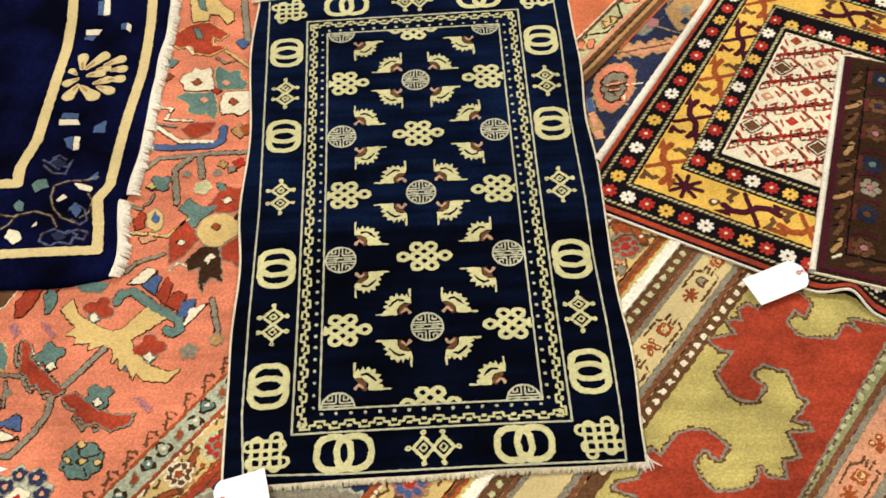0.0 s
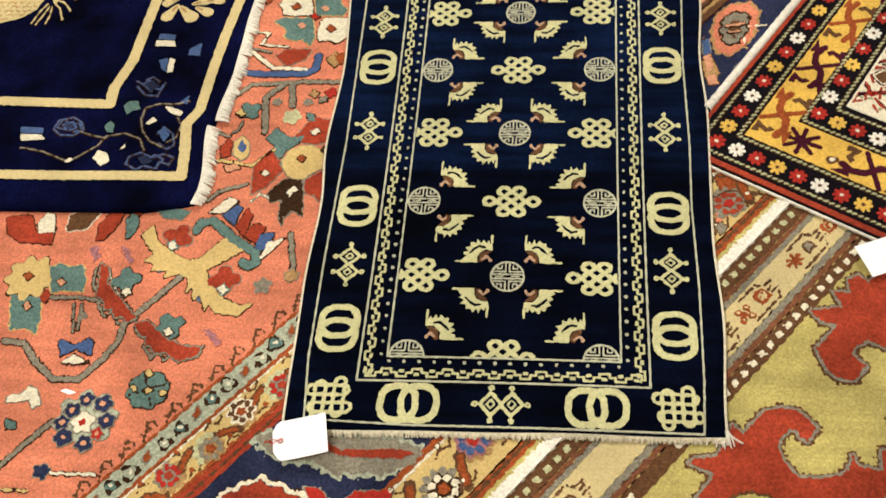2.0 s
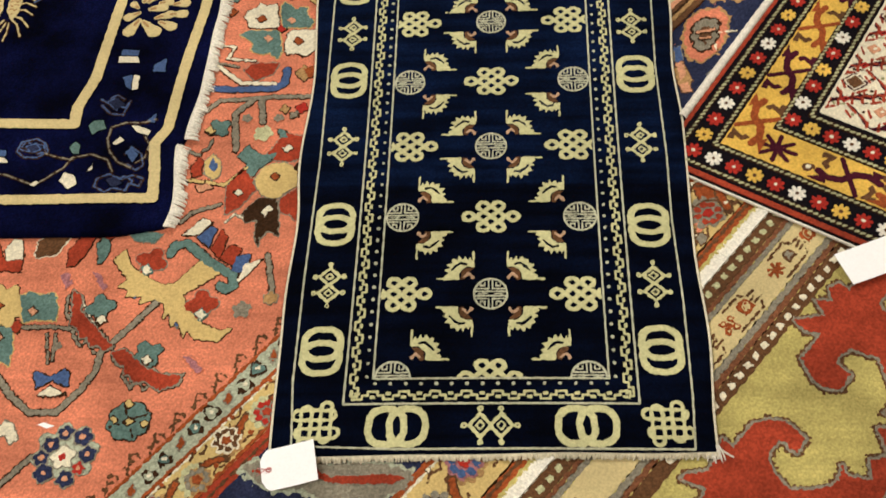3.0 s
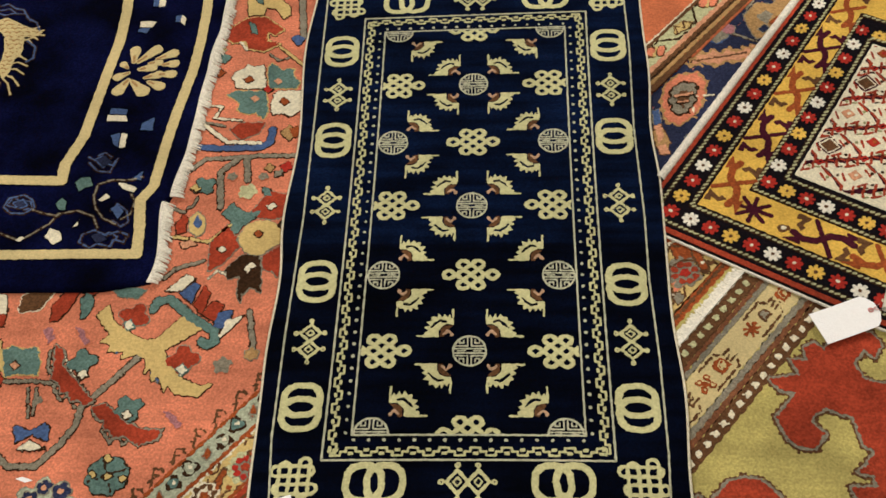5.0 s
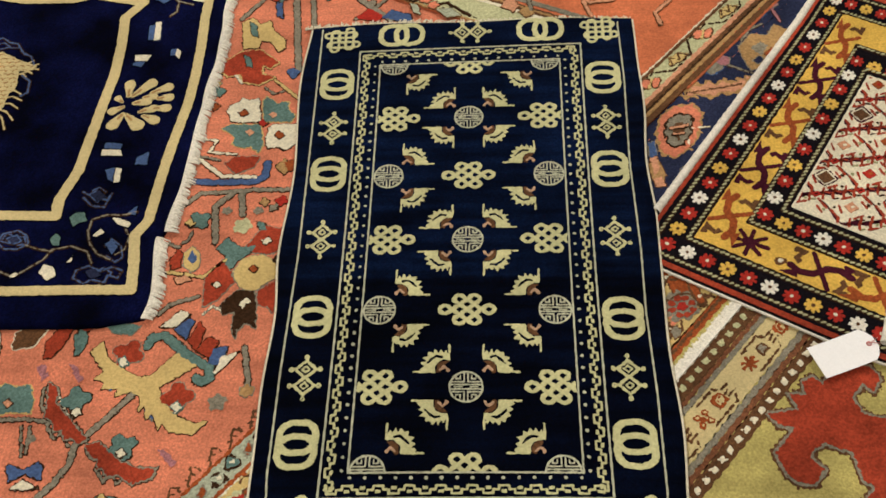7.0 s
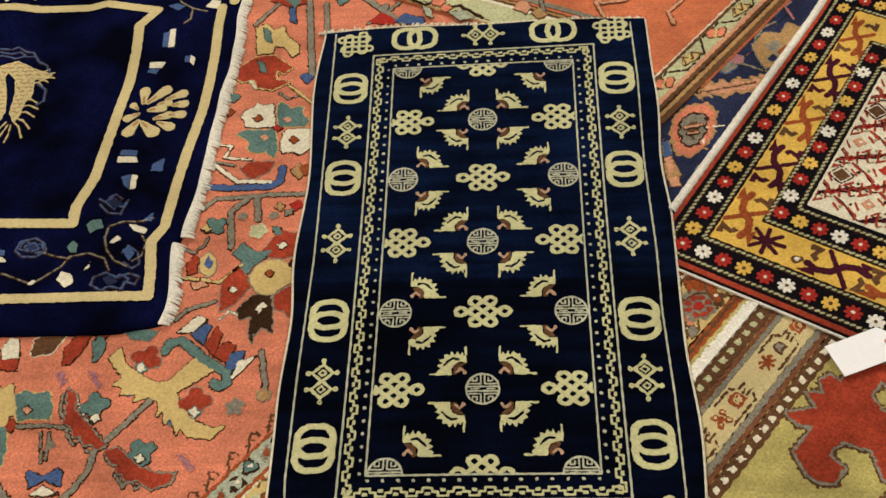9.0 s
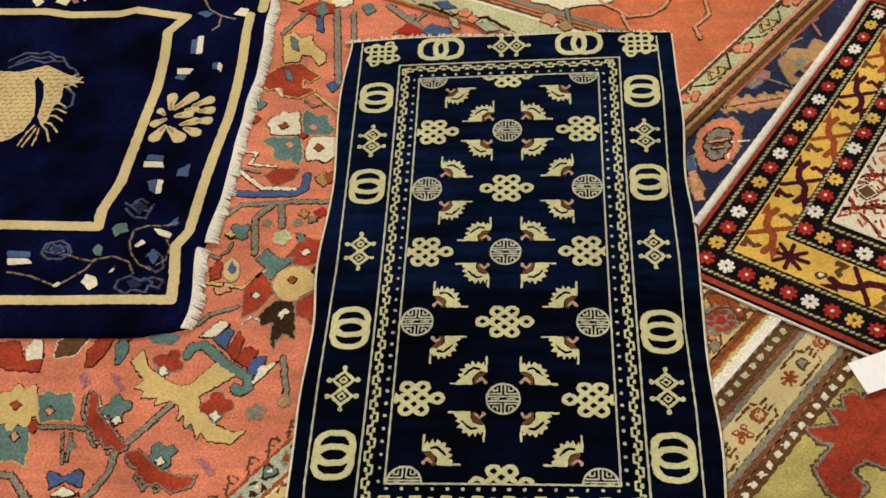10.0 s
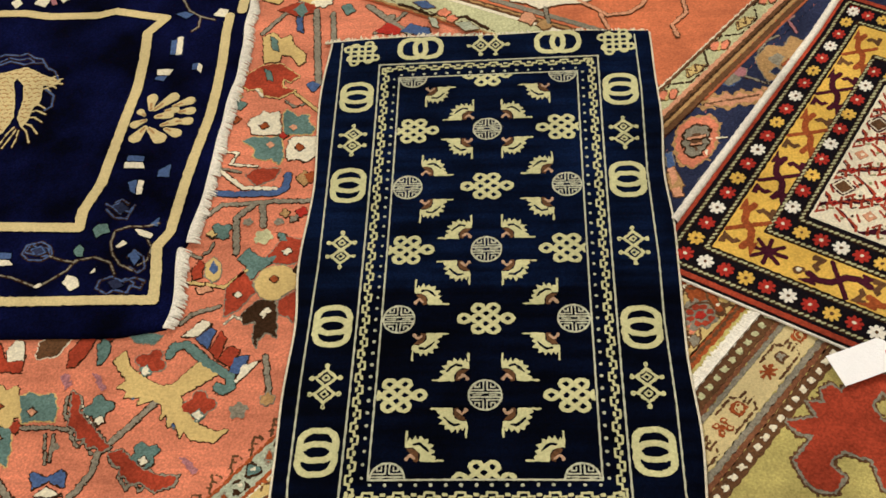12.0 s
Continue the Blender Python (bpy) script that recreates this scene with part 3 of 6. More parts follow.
def vine(on, name, wool_name, half, pts, rim="brown"):
    s = line(cm(pts), half / 100)
    return on(name, [(grow(s, 0.0017), rim, 1), (s, wool_name, 2)])


def flower(on, name, wool_name, x, y, r, petals=6, rim="brown"):
    s = blossom(x / 100, y / 100, r / 100, petals, {"roundel": 0.10}.get(name, 0.24 if petals > 4 else 0.36), 0.4 * x)
    up = 2 if name.startswith("rosette") else 0
    if name == "rosette_petal":
        return on(name, [(grow(s, 0.0020), rim, 3), (s, wool_name, 4), (disc(x / 100, y / 100, 0.004), "pink", 5)])
    if name == "roundel":
        spokes = union(*[line([(x / 100, y / 100), (x / 100 + 0.9 * r / 100 * math.cos(a), y / 100 + 0.9 * r / 100 * math.sin(a))], 0.0013) for a in (0.4, 1.97, 3.54, 5.11)])
        return on(name, [(grow(s, 0.0020), rim, 1), (s, wool_name, 2), (spokes, "brown", 3)])
    return on(name, [(grow(s, 0.0020), rim, 1 + up), (s, wool_name, 2 + up)])


def placer(parent, base, turn=0, cell=0.0018, wobble=0.0009, jag=0.0014):
    def on(name, layers, spot=(0, 0), lean=0, flip=1, label=""):
        c, s = math.cos(radians(turn)), math.sin(radians(turn))
        return inlay(name, parent, layers, cell, flat, base + nudge(), (spot[0] * c - spot[1] * s, spot[0] * s + spot[1] * c, turn + lean), flip, wobble, label, jag=jag)
    return on


on_coral = placer(coral_rug, AT)
on_border = placer(coral_rug, AT + STEP, CA)


def rosette(r, ground, petal_wool, heart, petals=8):
    layers = [(blossom(0, 0, r, petals, 0.2), ground, 1)]
    layers.append((union(*[disc(0.62 * r * math.cos(6.283 * k / petals), 0.62 * r * math.sin(6.283 * k / petals), 0.2 * r) for k in range(petals)]), petal_wool, 2))
    layers.append((blossom(0, 0, 0.32 * r, 5, 0.25), heart, 3))
    return layers


# guard stripes: blobs, lozenges and rosettes
rb = random.Random(21)
for k, p in enumerate(np.arange(-0.86, -0.18, 0.030)):
    if k % 3 == 1:
        on_border("lozenge", [(area([(-0.014, -0.003), (-0.004, 0.007), (0.014, 0.004), (0.003, -0.007)]), "slate", 1), (area([(-0.010, -0.002), (-0.003, 0.005), (0.010, 0.003), (0.002, -0.005)]), "rust", 2)], (p, 0.0895), 25)
    else:
        w = 0.0085 + rb.uniform(-0.0015, 0.002)
        on_border("guard_leaf", [(blossom(0, 0, w + 0.0045, 3, 0.35, rb.uniform(0, 6)), "brown", 1), (blossom(0, 0, w, 3, 0.3, rb.uniform(0, 6)), "teal" if k % 2 else "sage", 2), (disc(0.001, 0, 0.003), "ivory", 3)], (p, 0.0895 + rb.uniform(-0.003, 0.003)), rb.uniform(-25, 25))
kinds = [("slate", "red", "brick"), ("tan", "slate", "rust"), ("ivory", "umber", "rust")]
for k, p in enumerate(np.arange(-0.845, -0.2, 0.066)):
    q = 0.038 + 0.006 * (1 if k % 2 else -1)
    on_border("rosette", rosette(0.022, *kinds[k % 3]), (p, q), rb.uniform(0, 40))
    on_border("rosette_crown", [(union(*[disc(0.021 * math.cos(a), 0.021 * math.sin(a), 0.0055) for a in np.arange(0.6, 3.6, 0.55)]), "tan" if k % 2 else "mint", 1)], (p, q), 180 * (k % 2))
    on_border("guard_leaf", [(line([(-0.012, 0.012), (0.002, 0.003), (0.012, -0.010)], 0.0058), "umber", 1), (line([(-0.010, 0.010), (0.002, 0.002), (0.009, -0.007)], 0.0034), "rust", 2)], (p + 0.033, q), 70 * (k % 2) + rb.uniform(-20, 20))
    for dq in (-0.019, 0.019):
        on_border("tendril", [(line([(-0.014, 0), (-0.004, 0.004), (0.006, -0.003), (0.016, 0.002)], 0.0013), "umber", 1), (disc(0.0, 0.006, 0.0034), "rust", 2)], (p + 0.032 + rb.uniform(-0.006, 0.006), 0.040 + dq), rb.uniform(-15, 15))
kinds = [("slate", "brick", "red"), ("brown", "ivory", "rust"), ("lilac", "blue", "red")]
for k, p in enumerate(np.arange(-0.72, 0.36, 0.078)):
    q = -0.241 + 0.010 * (1 if k % 2 else -1)
    on_border("rosette", rosette(0.027, *kinds[k % 3]), (p, q), rb.uniform(0, 40))
    on_border("rosette_crown", [(union(*[disc(0.026 * math.cos(a), 0.026 * math.sin(a), 0.0062) for a in np.arange(0.3, 3.4, 0.5)]), "tan" if k % 2 else "slate", 1)], (p, q), 200 * (k % 2))
    on_border("guard_leaf", [(line([(-0.014, -0.020), (-0.002, 0.002), (0.012, 0.018)], 0.0078), "umber", 1), (line([(-0.012, -0.016), (-0.002, 0.002), (0.009, 0.014)], 0.0048), "rust", 2)], (p + 0.039, q), rb.uniform(-40, 40))
    for dq in (-0.030, 0.030):
        on_border("tendril", [(line([(-0.016, 0), (-0.004, 0.006), (0.008, -0.004), (0.020, 0.003)], 0.0018), "umber", 1), (disc(-0.002, 0.009, 0.0045), "umber", 1), (disc(-0.002, 0.009, 0.0028), "ivory", 2)], (p + 0.036 + rb.uniform(-0.008, 0.008), -0.240 + dq), rb.uniform(-15, 15))
# hooked row along the field's edge
for k, p in enumerate(np.arange(-0.80, -0.20, 0.0405)):
    x, y = along(p, -0.112)
    on_coral("field_hook", [(union(line([(0, 0), (-0.001, 0.030), (0.010, 0.031), (0.013, 0.026)], 0.0017), line([(-0.001, 0.020), (0.006, 0.020)], 0.0015), line([(0, 0.010), (-0.005, 0.010)], 0.0014)), "umber", 1)], (x, y), rb.uniform(-8, 4))

# vines and leaves of the coral field
vine(on_coral, "vine", "slate", 0.45, [(-48.5, -13.1), (-52.9, -18.7), (-56.7, -23.4), (-56.8, -26.5), (-58.4, -29.5), (-61.2, -33.1), (-65.2, -33.2), (-68.5, -30.5), (-71.3, -27.4), (-74.7, -27.1)])
vine(on_coral, "vine", "slate", 0.38, [(-63.1, -40.0), (-65.9, -43.4), (-69.0, -47.3)])
leaf(on_coral, "palm_leaf", "straw", [(-58.1, -7.2), (-56.5, -5.1), (-55.2, -8.1), (-51.8, -10.5), (-49.3, -11.8), (-47.6, -11.3), (-43.7, -6.4), (-41.0, -9.7), (-46.1, -13.5), (-45.1, -15.8), (-42.2, -18.5), (-39.8, -19.6), (-37.7, -19.4), (-39.6, -21.5), (-42.8, -21.2), (-44.4, -19.6), (-44.8, -20.8), (-46.1, -18.2), (-47.0, -19.0), (-47.6, -16.8), (-48.3, -17.6), (-48.6, -15.1), (-50.2, -14.3), (-52.5, -15.1), (-52.3, -13.7), (-54.8, -13.8), (-54.5, -12.6), (-56.4, -12.0), (-55.2, -10.7)])
flower(on_coral, "red_flower", "brick", -52.0, -7.4, 2.5, 4, "slate")
flower(on_coral, "red_flower", "brick", -42.9, -15.2, 2.6, 4, "slate")
leaf(on_coral, "eye", "ivory", [(-53.3, -8.6), (-52.5, -8.1), (-51.6, -9.4), (-52.4, -9.9)], "teal")
leaf(on_coral, "eye", "ivory", [(-43.5, -16.8), (-42.8, -16.1), (-41.9, -17.2), (-42.7, -17.9)], "teal")
vine(on_coral, "hooked_bar", "teal", 0.73, [(-49.2, -6.0), (-48.8, -4.4), (-46.8, -4.1), (-42.9, -7.5), (-38.9, -10.1), (-38.6, -11.8), (-39.8, -12.6), (-40.6, -11.9)])
leaf(on_coral, "petal", "ivory", [(-48.0, -2.5), (-45.2, 0.7), (-43.5, -0.1), (-45.5, -2.5)])
leaf(on_coral, "petal", "blue", [(-45.6, -2.9), (-43.5, -0.7), (-42.7, -1.5), (-43.4, -4.9)])
leaf(on_coral, "petal", "brick", [(-43.0, -5.1), (-41.8, -1.5), (-40.8, -3.0), (-41.4, -7.1)])
leaf(on_coral, "petal", "brick", [(-41.3, -6.9), (-40.2, -4.3), (-38.3, -5.0), (-39.1, -8.4)])
leaf(on_coral, "petal", "blue", [(-39.3, -9.3), (-38.8, -6.5), (-36.5, -6.1), (-37.3, -9.5)])
leaf(on_coral, "petal", "ivory", [(-38.2, -11.6), (-37.3, -8.0), (-34.8, -7.2), (-36.5, -9.7)])
leaf(on_coral, "red_leaf", "brick", [(-63.1, -12.9), (-61.6, -13.8), (-61.2, -16.3), (-57.4, -20.1), (-55.1, -22.5), (-56.4, -23.1), (-57.6, -22.1), (-58.4, -22.4), (-59.3, -20.9), (-60.3, -21.1), (-60.9, -19.5), (-62.3, -18.6), (-62.6, -15.8)], "slate")
flower(on_coral, "teal_flower", "teal", -58.3, -15.7, 2.3, 4, "brown")
leaf(on_coral, "eye", "ivory", [(-58.6, -17.7), (-57.7, -17.1), (-56.9, -18.1), (-57.8, -18.7)])
leaf(on_coral, "red_leaf", "brick", [(-55.0, -23.4), (-53.2, -22.9), (-49.7, -25.8), (-46.9, -27.1), (-43.8, -27.1), (-44.4, -28.6), (-46.8, -29.5), (-49.4, -28.0), (-50.9, -28.4), (-51.6, -26.9), (-52.5, -27.3), (-52.5, -25.8), (-54.0, -25.2)], "slate")
flower(on_coral, "teal_flower", "teal", -49.6, -23.7, 2.3, 4, "brown")
leaf(on_coral, "eye", "ivory", [(-50.3, -24.6), (-49.6, -23.9), (-48.7, -24.8), (-49.5, -25.5)])
flower(on_coral, "roundel", "teal", -50.3, -34.4, 3.1, 8, "brown")
leaf(on_coral, "eye", "straw", [(-51.0, -34.5), (-50.4, -33.9), (-49.5, -34.5), (-50.1, -35.0)])
leaf(on_coral, "eye", "straw", [(-52.9, -34.1), (-52.5, -33.8), (-51.9, -34.3), (-52.3, -34.8)])
leaf(on_coral, "eye", "straw", [(-48.5, -34.7), (-47.9, -34.3), (-47.3, -34.8), (-47.9, -35.3)])
leaf(on_coral, "eye", "straw", [(-51.4, -31.6), (-50.7, -31.2), (-50.0, -31.9), (-50.7, -32.4)])
flower(on_coral, "big_rosette", "sage", -58.4, -39.5, 4.7, 8, "slate")
flower(on_coral, "rosette_petal", "dusk", -56.3, -37.0, 1.38, 5, "slate")
flower(on_coral, "rosette_petal", "dusk", -55.1, -39.6, 1.25, 5, "slate")
flower(on_coral, "rosette_petal", "dusk", -60.7, -42.5, 1.38, 5, "slate")
flower(on_coral, "rosette_petal", "dusk", -57.5, -43.3, 1.25, 5, "slate")
flower(on_coral, "rosette_petal", "dusk", -60.6, -38.2, 1.25, 5, "slate")
flower(on_coral, "rosette_petal", "dusk", -58.9, -36.4, 1.12, 5, "slate")
flower(on_coral, "rosette_petal", "dusk", -61.6, -40.2, 1.12, 5, "slate")
flower(on_coral, "rosette_petal", "red", -56.0, -41.7, 0.9, 5, "slate")
flower(on_coral, "rosette_heart", "ivory", -58.5, -40.1, 1.7, 5, "slate")
flower(on_coral, "rosette_heart", "red", -58.5, -40.1, 0.6, 5, "slate")
leaf(on_coral, "bow", "blue", [(-66.1, -26.9), (-65.5, -26.5), (-63.4, -27.5), (-61.4, -26.1), (-60.6, -26.9), (-60.4, -29.1), (-62.9, -28.0), (-65.0, -29.3)])
leaf(on_coral, "eye", "ivory", [(-64.4, -30.5), (-63.0, -29.1), (-60.3, -30.3), (-62.6, -30.7)])
flower(on_coral, "yellow_flower", "straw", -73.9, -15.7, 4.2, 9, "brown")
leaf(on_coral, "eye", "rust", [(-75.1, -15.3), (-74.4, -14.7), (-73.4, -15.5), (-74.1, -16.2)])
leaf(on_coral, "teal_flower", "teal", [(-71.3, -13.7), (-69.7, -12.8), (-68.4, -13.5), (-66.0, -13.1), (-64.8, -15.8), (-64.8, -18.0), (-67.2, -17.8), (-69.8, -18.2)], "straw")
leaf(on_coral, "teal_flower", "teal", [(-76.2, -18.7), (-73.3, -19.2), (-71.3, -18.6), (-70.2, -22.8), (-70.1, -25.7), (-72.2, -24.7), (-74.4, -25.1)], "straw")
leaf(on_coral, "eye", "pink", [(-69.4, -16.2), (-68.8, -15.6), (-67.9, -16.4), (-68.5, -17.1)])
leaf(on_coral, "eye", "pink", [(-73.6, -20.8), (-73.1, -20.1), (-72.1, -21.0), (-72.8, -21.7)])
leaf(on_coral, "petal", "brick", [(-72.0, -18.8), (-70.8, -17.8), (-69.5, -18.8), (-70.3, -20.2)])
vine(on_coral, "thorn", "slate", 0.27, [(-69.5, -19.2), (-65.2, -19.0), (-61.6, -19.5), (-61.7, -19.9)])
vine(on_coral, "ladder", "slate", 0.18, [(-64.2, -20.3), (-63.7, -24.8)])
vine(on_coral, "ladder", "slate", 0.17, [(-65.5, -20.3), (-64.3, -25.2)])
leaf(on_coral, "petal", "brick", [(-81.5, -4.0), (-77.4, -3.5), (-75.6, -7.2), (-72.6, -7.0), (-72.4, -9.3), (-78.1, -8.8), (-80.5, -7.2)])
leaf(on_coral, "petal", "ivory", [(-75.9, -5.1), (-75.0, -3.1), (-73.4, -3.4), (-72.6, -6.8), (-75.1, -7.2)])
leaf(on_coral, "petal", "umber", [(-70.8, -6.7), (-70.9, -3.5), (-68.1, -1.5), (-65.9, -2.8), (-67.6, -6.1)], "ivory")
leaf(on_coral, "petal", "brick", [(-65.2, -8.2), (-65.5, -5.2), (-63.8, -1.9), (-61.7, -2.4), (-62.7, -5.8), (-64.1, -8.2)])
leaf(on_coral, "petal", "teal", [(-60.4, -7.6), (-61.3, -4.1), (-59.9, -2.1), (-59.0, -5.1), (-59.7, -7.7)])
leaf(on_coral, "petal", "teal", [(-56.5, -2.3), (-55.0, -3.6), (-52.2, -3.8), (-51.2, -2.3), (-54.1, -1.7)], "slate")
leaf(on_coral, "petal", "brick", [(-61.8, -2.6), (-58.7, -1.9), (-59.1, -3.2)])
leaf(on_coral, "lilac_mark", "lilac", [(-65.9, -9.8), (-64.8, -9.2), (-63.6, -11.5), (-64.5, -12.3)], "coral")
leaf(on_coral, "lilac_mark", "lilac", [(-61.0, -9.2), (-59.8, -9.6), (-57.9, -12.2), (-58.7, -12.7)], "coral")
leaf(on_coral, "lilac_mark", "lilac", [(-44.2, -24.1), (-43.2, -23.9), (-40.9, -26.2), (-41.7, -26.8)], "coral")
flower(on_coral, "faded_flower", "slate", -36.7, -16.1, 1.5, 5, "coral")
vine(on_coral, "pillar", "slate", 0.40, [(-34.0, -6.3), (-32.2, -14.1)])
flower(on_coral, "pillar_foot", "tan", -32.6, -14.1, 1.1, 6, "slate")
leaf(on_coral, "brown_bird", "brown", [(-39.0, 1.8), (-36.8, 4.6), (-33.9, 4.4), (-33.3, 1.4), (-32.8, -2.6), (-34.4, -1.7), (-35.7, -3.0), (-35.7, -4.7), (-36.6, -2.6), (-36.5, 0.3), (-38.5, -0.1)], "slate")
leaf(on_coral, "eye", "ivory", [(-36.1, 1.7), (-35.5, 2.4), (-34.8, 1.5), (-35.4, 0.8)], "brown")
leaf(on_coral, "yellow_flower", "straw", [(-37.4, 9.4), (-37.1, 10.5), (-35.6, 11.5), (-34.1, 11.7), (-32.5, 11.3), (-31.2, 9.7), (-30.9, 8.2), (-31.0, 7.0), (-32.4, 5.9), (-33.8, 4.6), (-35.0, 4.6), (-36.3, 5.1), (-37.6, 7.0), (-38.0, 8.4)], "slate")
leaf(on_coral, "eye", "rust", [(-35.5, 8.8), (-34.8, 9.5), (-33.9, 8.8), (-34.6, 8.0)])
leaf(on_coral, "red_panel", "brick", [(-41.8, 1.4), (-42.4, 7.1), (-40.2, 10.7), (-38.5, 8.6), (-37.6, 6.3), (-39.6, 2.9)], "slate")
leaf(on_coral, "eye", "ivory", [(-41.0, 5.8), (-40.2, 6.2), (-39.5, 5.6), (-40.3, 5.0)], "brown")
leaf(on_coral, "red_panel", "brick", [(-36.6, 13.7), (-34.0, 18.1), (-32.7, 17.5), (-30.4, 17.3), (-30.2, 13.2), (-32.5, 11.9), (-35.2, 12.3)], "slate")
leaf(on_coral, "eye", "ivory", [(-34.1, 14.7), (-33.2, 15.4), (-32.5, 14.5), (-33.4, 13.9)], "brown")
leaf(on_coral, "red_panel", "brick", [(-33.4, 4.4), (-30.4, 7.0), (-30.2, 2.5), (-30.5, 0.3), (-31.5, 1.4), (-33.1, 1.8)], "slate")
leaf(on_coral, "teal_leaf", "teal", [(-41.5, 13.1), (-40.0, 15.5), (-38.9, 14.5), (-37.5, 13.3), (-35.0, 13.7), (-35.8, 12.3), (-37.7, 10.5), (-38.3, 8.9), (-39.4, 9.6), (-39.7, 11.5)])
leaf(on_coral, "dark_wedge", "brown", [(-32.3, 10.4), (-30.7, 12.1), (-30.8, 9.0)])
vine(on_coral, "vine", "slate", 0.40, [(-50.1, 21.4), (-48.2, 23.0), (-46.1, 25.3), (-41.9, 25.5), (-37.0, 26.0), (-29.1, 25.9)])
vine(on_coral, "vine", "slate", 0.50, [(-40.4, 25.5), (-43.2, 22.2), (-41.9, 14.5)])
vine(on_coral, "vine", "slate", 0.49, [(-39.1, 25.5), (-38.2, 20.4)])
flower(on_coral, "faded_bud", "mint", -37.8, 17.9, 1.7, 5, "coral")
vine(on_coral, "river", "blue", 0.61, [(-49.4, 28.2), (-44.3, 27.7), (-37.3, 27.8), (-35.5, 29.1), (-35.5, 32.1)])
vine(on_coral, "river", "ivory", 0.36, [(-47.9, 33.3), (-45.7, 31.4), (-43.3, 29.2), (-37.2, 28.9)])
leaf(on_coral, "petal", "brick", [(-43.0, 32.2), (-41.4, 33.8), (-37.1, 33.7), (-37.8, 31.3), (-40.8, 29.7)], "slate")
leaf(on_coral, "tan_diamond", "tan", [(-34.0, 31.3), (-32.6, 33.1), (-31.1, 31.0), (-32.3, 29.4)])
leaf(on_coral, "tan_diamond", "rust", [(-32.7, 32.3), (-30.9, 32.8), (-30.5, 30.7), (-31.6, 30.2)])
leaf(on_coral, "white_flower", "ivory", [(-44.9, 45.1), (-44.1, 46.6), (-43.1, 47.2), (-42.1, 48.5), (-41.3, 47.7), (-39.4, 48.2), (-38.9, 47.5), (-38.9, 45.8), (-38.3, 44.3), (-38.3, 42.3), (-41.7, 42.1), (-43.6, 42.5), (-44.1, 44.2)])
leaf(on_coral, "teal_flower", "teal", [(-38.4, 47.5), (-37.8, 48.7), (-36.6, 47.7), (-35.6, 46.6), (-34.5, 47.4), (-33.5, 46.9), (-33.5, 45.2), (-32.0, 43.7), (-32.5, 42.2), (-37.3, 42.2), (-37.9, 44.3)], "straw")
leaf(on_coral, "teal_flower", "teal", [(-44.9, 40.6), (-43.7, 41.6), (-38.2, 41.5), (-37.6, 40.0), (-36.9, 36.3), (-37.6, 34.7), (-39.1, 36.1), (-40.8, 35.9), (-42.6, 36.9), (-42.1, 38.5), (-43.8, 39.9)], "straw")
leaf(on_coral, "white_flower", "ivory", [(-36.4, 40.5), (-35.6, 41.5), (-31.4, 41.5), (-30.9, 36.7), (-32.8, 35.1), (-34.1, 36.0), (-36.0, 35.6), (-36.6, 37.7)])
leaf(on_coral, "eye", "rust", [(-42.4, 44.5), (-41.5, 45.2), (-40.5, 44.2), (-41.4, 43.5)])
leaf(on_coral, "eye", "rust", [(-35.2, 38.8), (-34.4, 39.7), (-33.3, 38.7), (-34.1, 37.8)])
leaf(on_coral, "eye", "pink", [(-36.9, 43.9), (-36.1, 44.7), (-35.0, 43.8), (-35.9, 43.0)], "teal")
leaf(on_coral, "eye", "pink", [(-40.4, 39.6), (-39.7, 40.3), (-38.8, 39.5), (-39.6, 38.6)], "teal")
leaf(on_coral, "petal", "red", [(-38.6, 41.9), (-37.8, 42.7), (-36.7, 41.8), (-37.5, 41.0)])
leaf(on_coral, "yellow_bird", "straw", [(-45.3, 69.3), (-43.4, 70.6), (-41.6, 68.5), (-39.9, 69.8), (-38.9, 66.8), (-36.3, 64.1), (-36.0, 61.8), (-37.2, 60.6), (-38.9, 63.5), (-40.9, 63.9), (-41.1, 62.0), (-44.1, 61.7)])
leaf(on_coral, "eye", "teal", [(-43.9, 69.3), (-42.4, 68.2), (-41.7, 64.9), (-42.9, 65.6)])
leaf(on_coral, "red_leaf", "brick", [(-47.5, 57.7), (-44.2, 60.8), (-40.8, 61.3), (-36.8, 57.7), (-38.3, 56.2), (-39.8, 57.2), (-39.6, 54.7), (-37.1, 53.7), (-39.7, 51.9), (-42.8, 52.6), (-43.8, 54.8), (-45.6, 54.2), (-47.4, 55.5)], "straw")
leaf(on_coral, "eye", "teal", [(-43.6, 59.8), (-42.4, 59.1), (-41.6, 56.3), (-42.8, 56.9)])
leaf(on_coral, "petal", "teal", [(-48.6, 49.7), (-47.6, 51.5), (-45.5, 50.5), (-46.7, 48.8)])
leaf(on_coral, "petal", "rust", [(-48.4, 46.1), (-47.3, 47.3), (-46.1, 46.4), (-47.2, 45.2)])
vine(on_coral, "vine", "slate", 0.40, [(-45.7, 70.4), (-41.9, 76.1), (-40.0, 78.8), (-37.0, 82.3)])
vine(on_coral, "vine", "slate", 0.58, [(-35.6, 76.9), (-32.8, 55.5)])
vine(on_coral, "vine", "slate", 0.46, [(-32.1, 75.9), (-31.1, 67.4)])
leaf(on_coral, "petal", "blue", [(-35.2, 55.5), (-33.8, 56.1), (-32.4, 55.1), (-33.4, 53.0)])
vine(on_coral, "stem", "straw", 0.27, [(-37.0, 53.1), (-31.7, 47.9)])
leaf(on_coral, "petal", "blue", [(-39.5, 75.3), (-38.3, 74.9), (-37.5, 70.4), (-38.8, 71.2)])
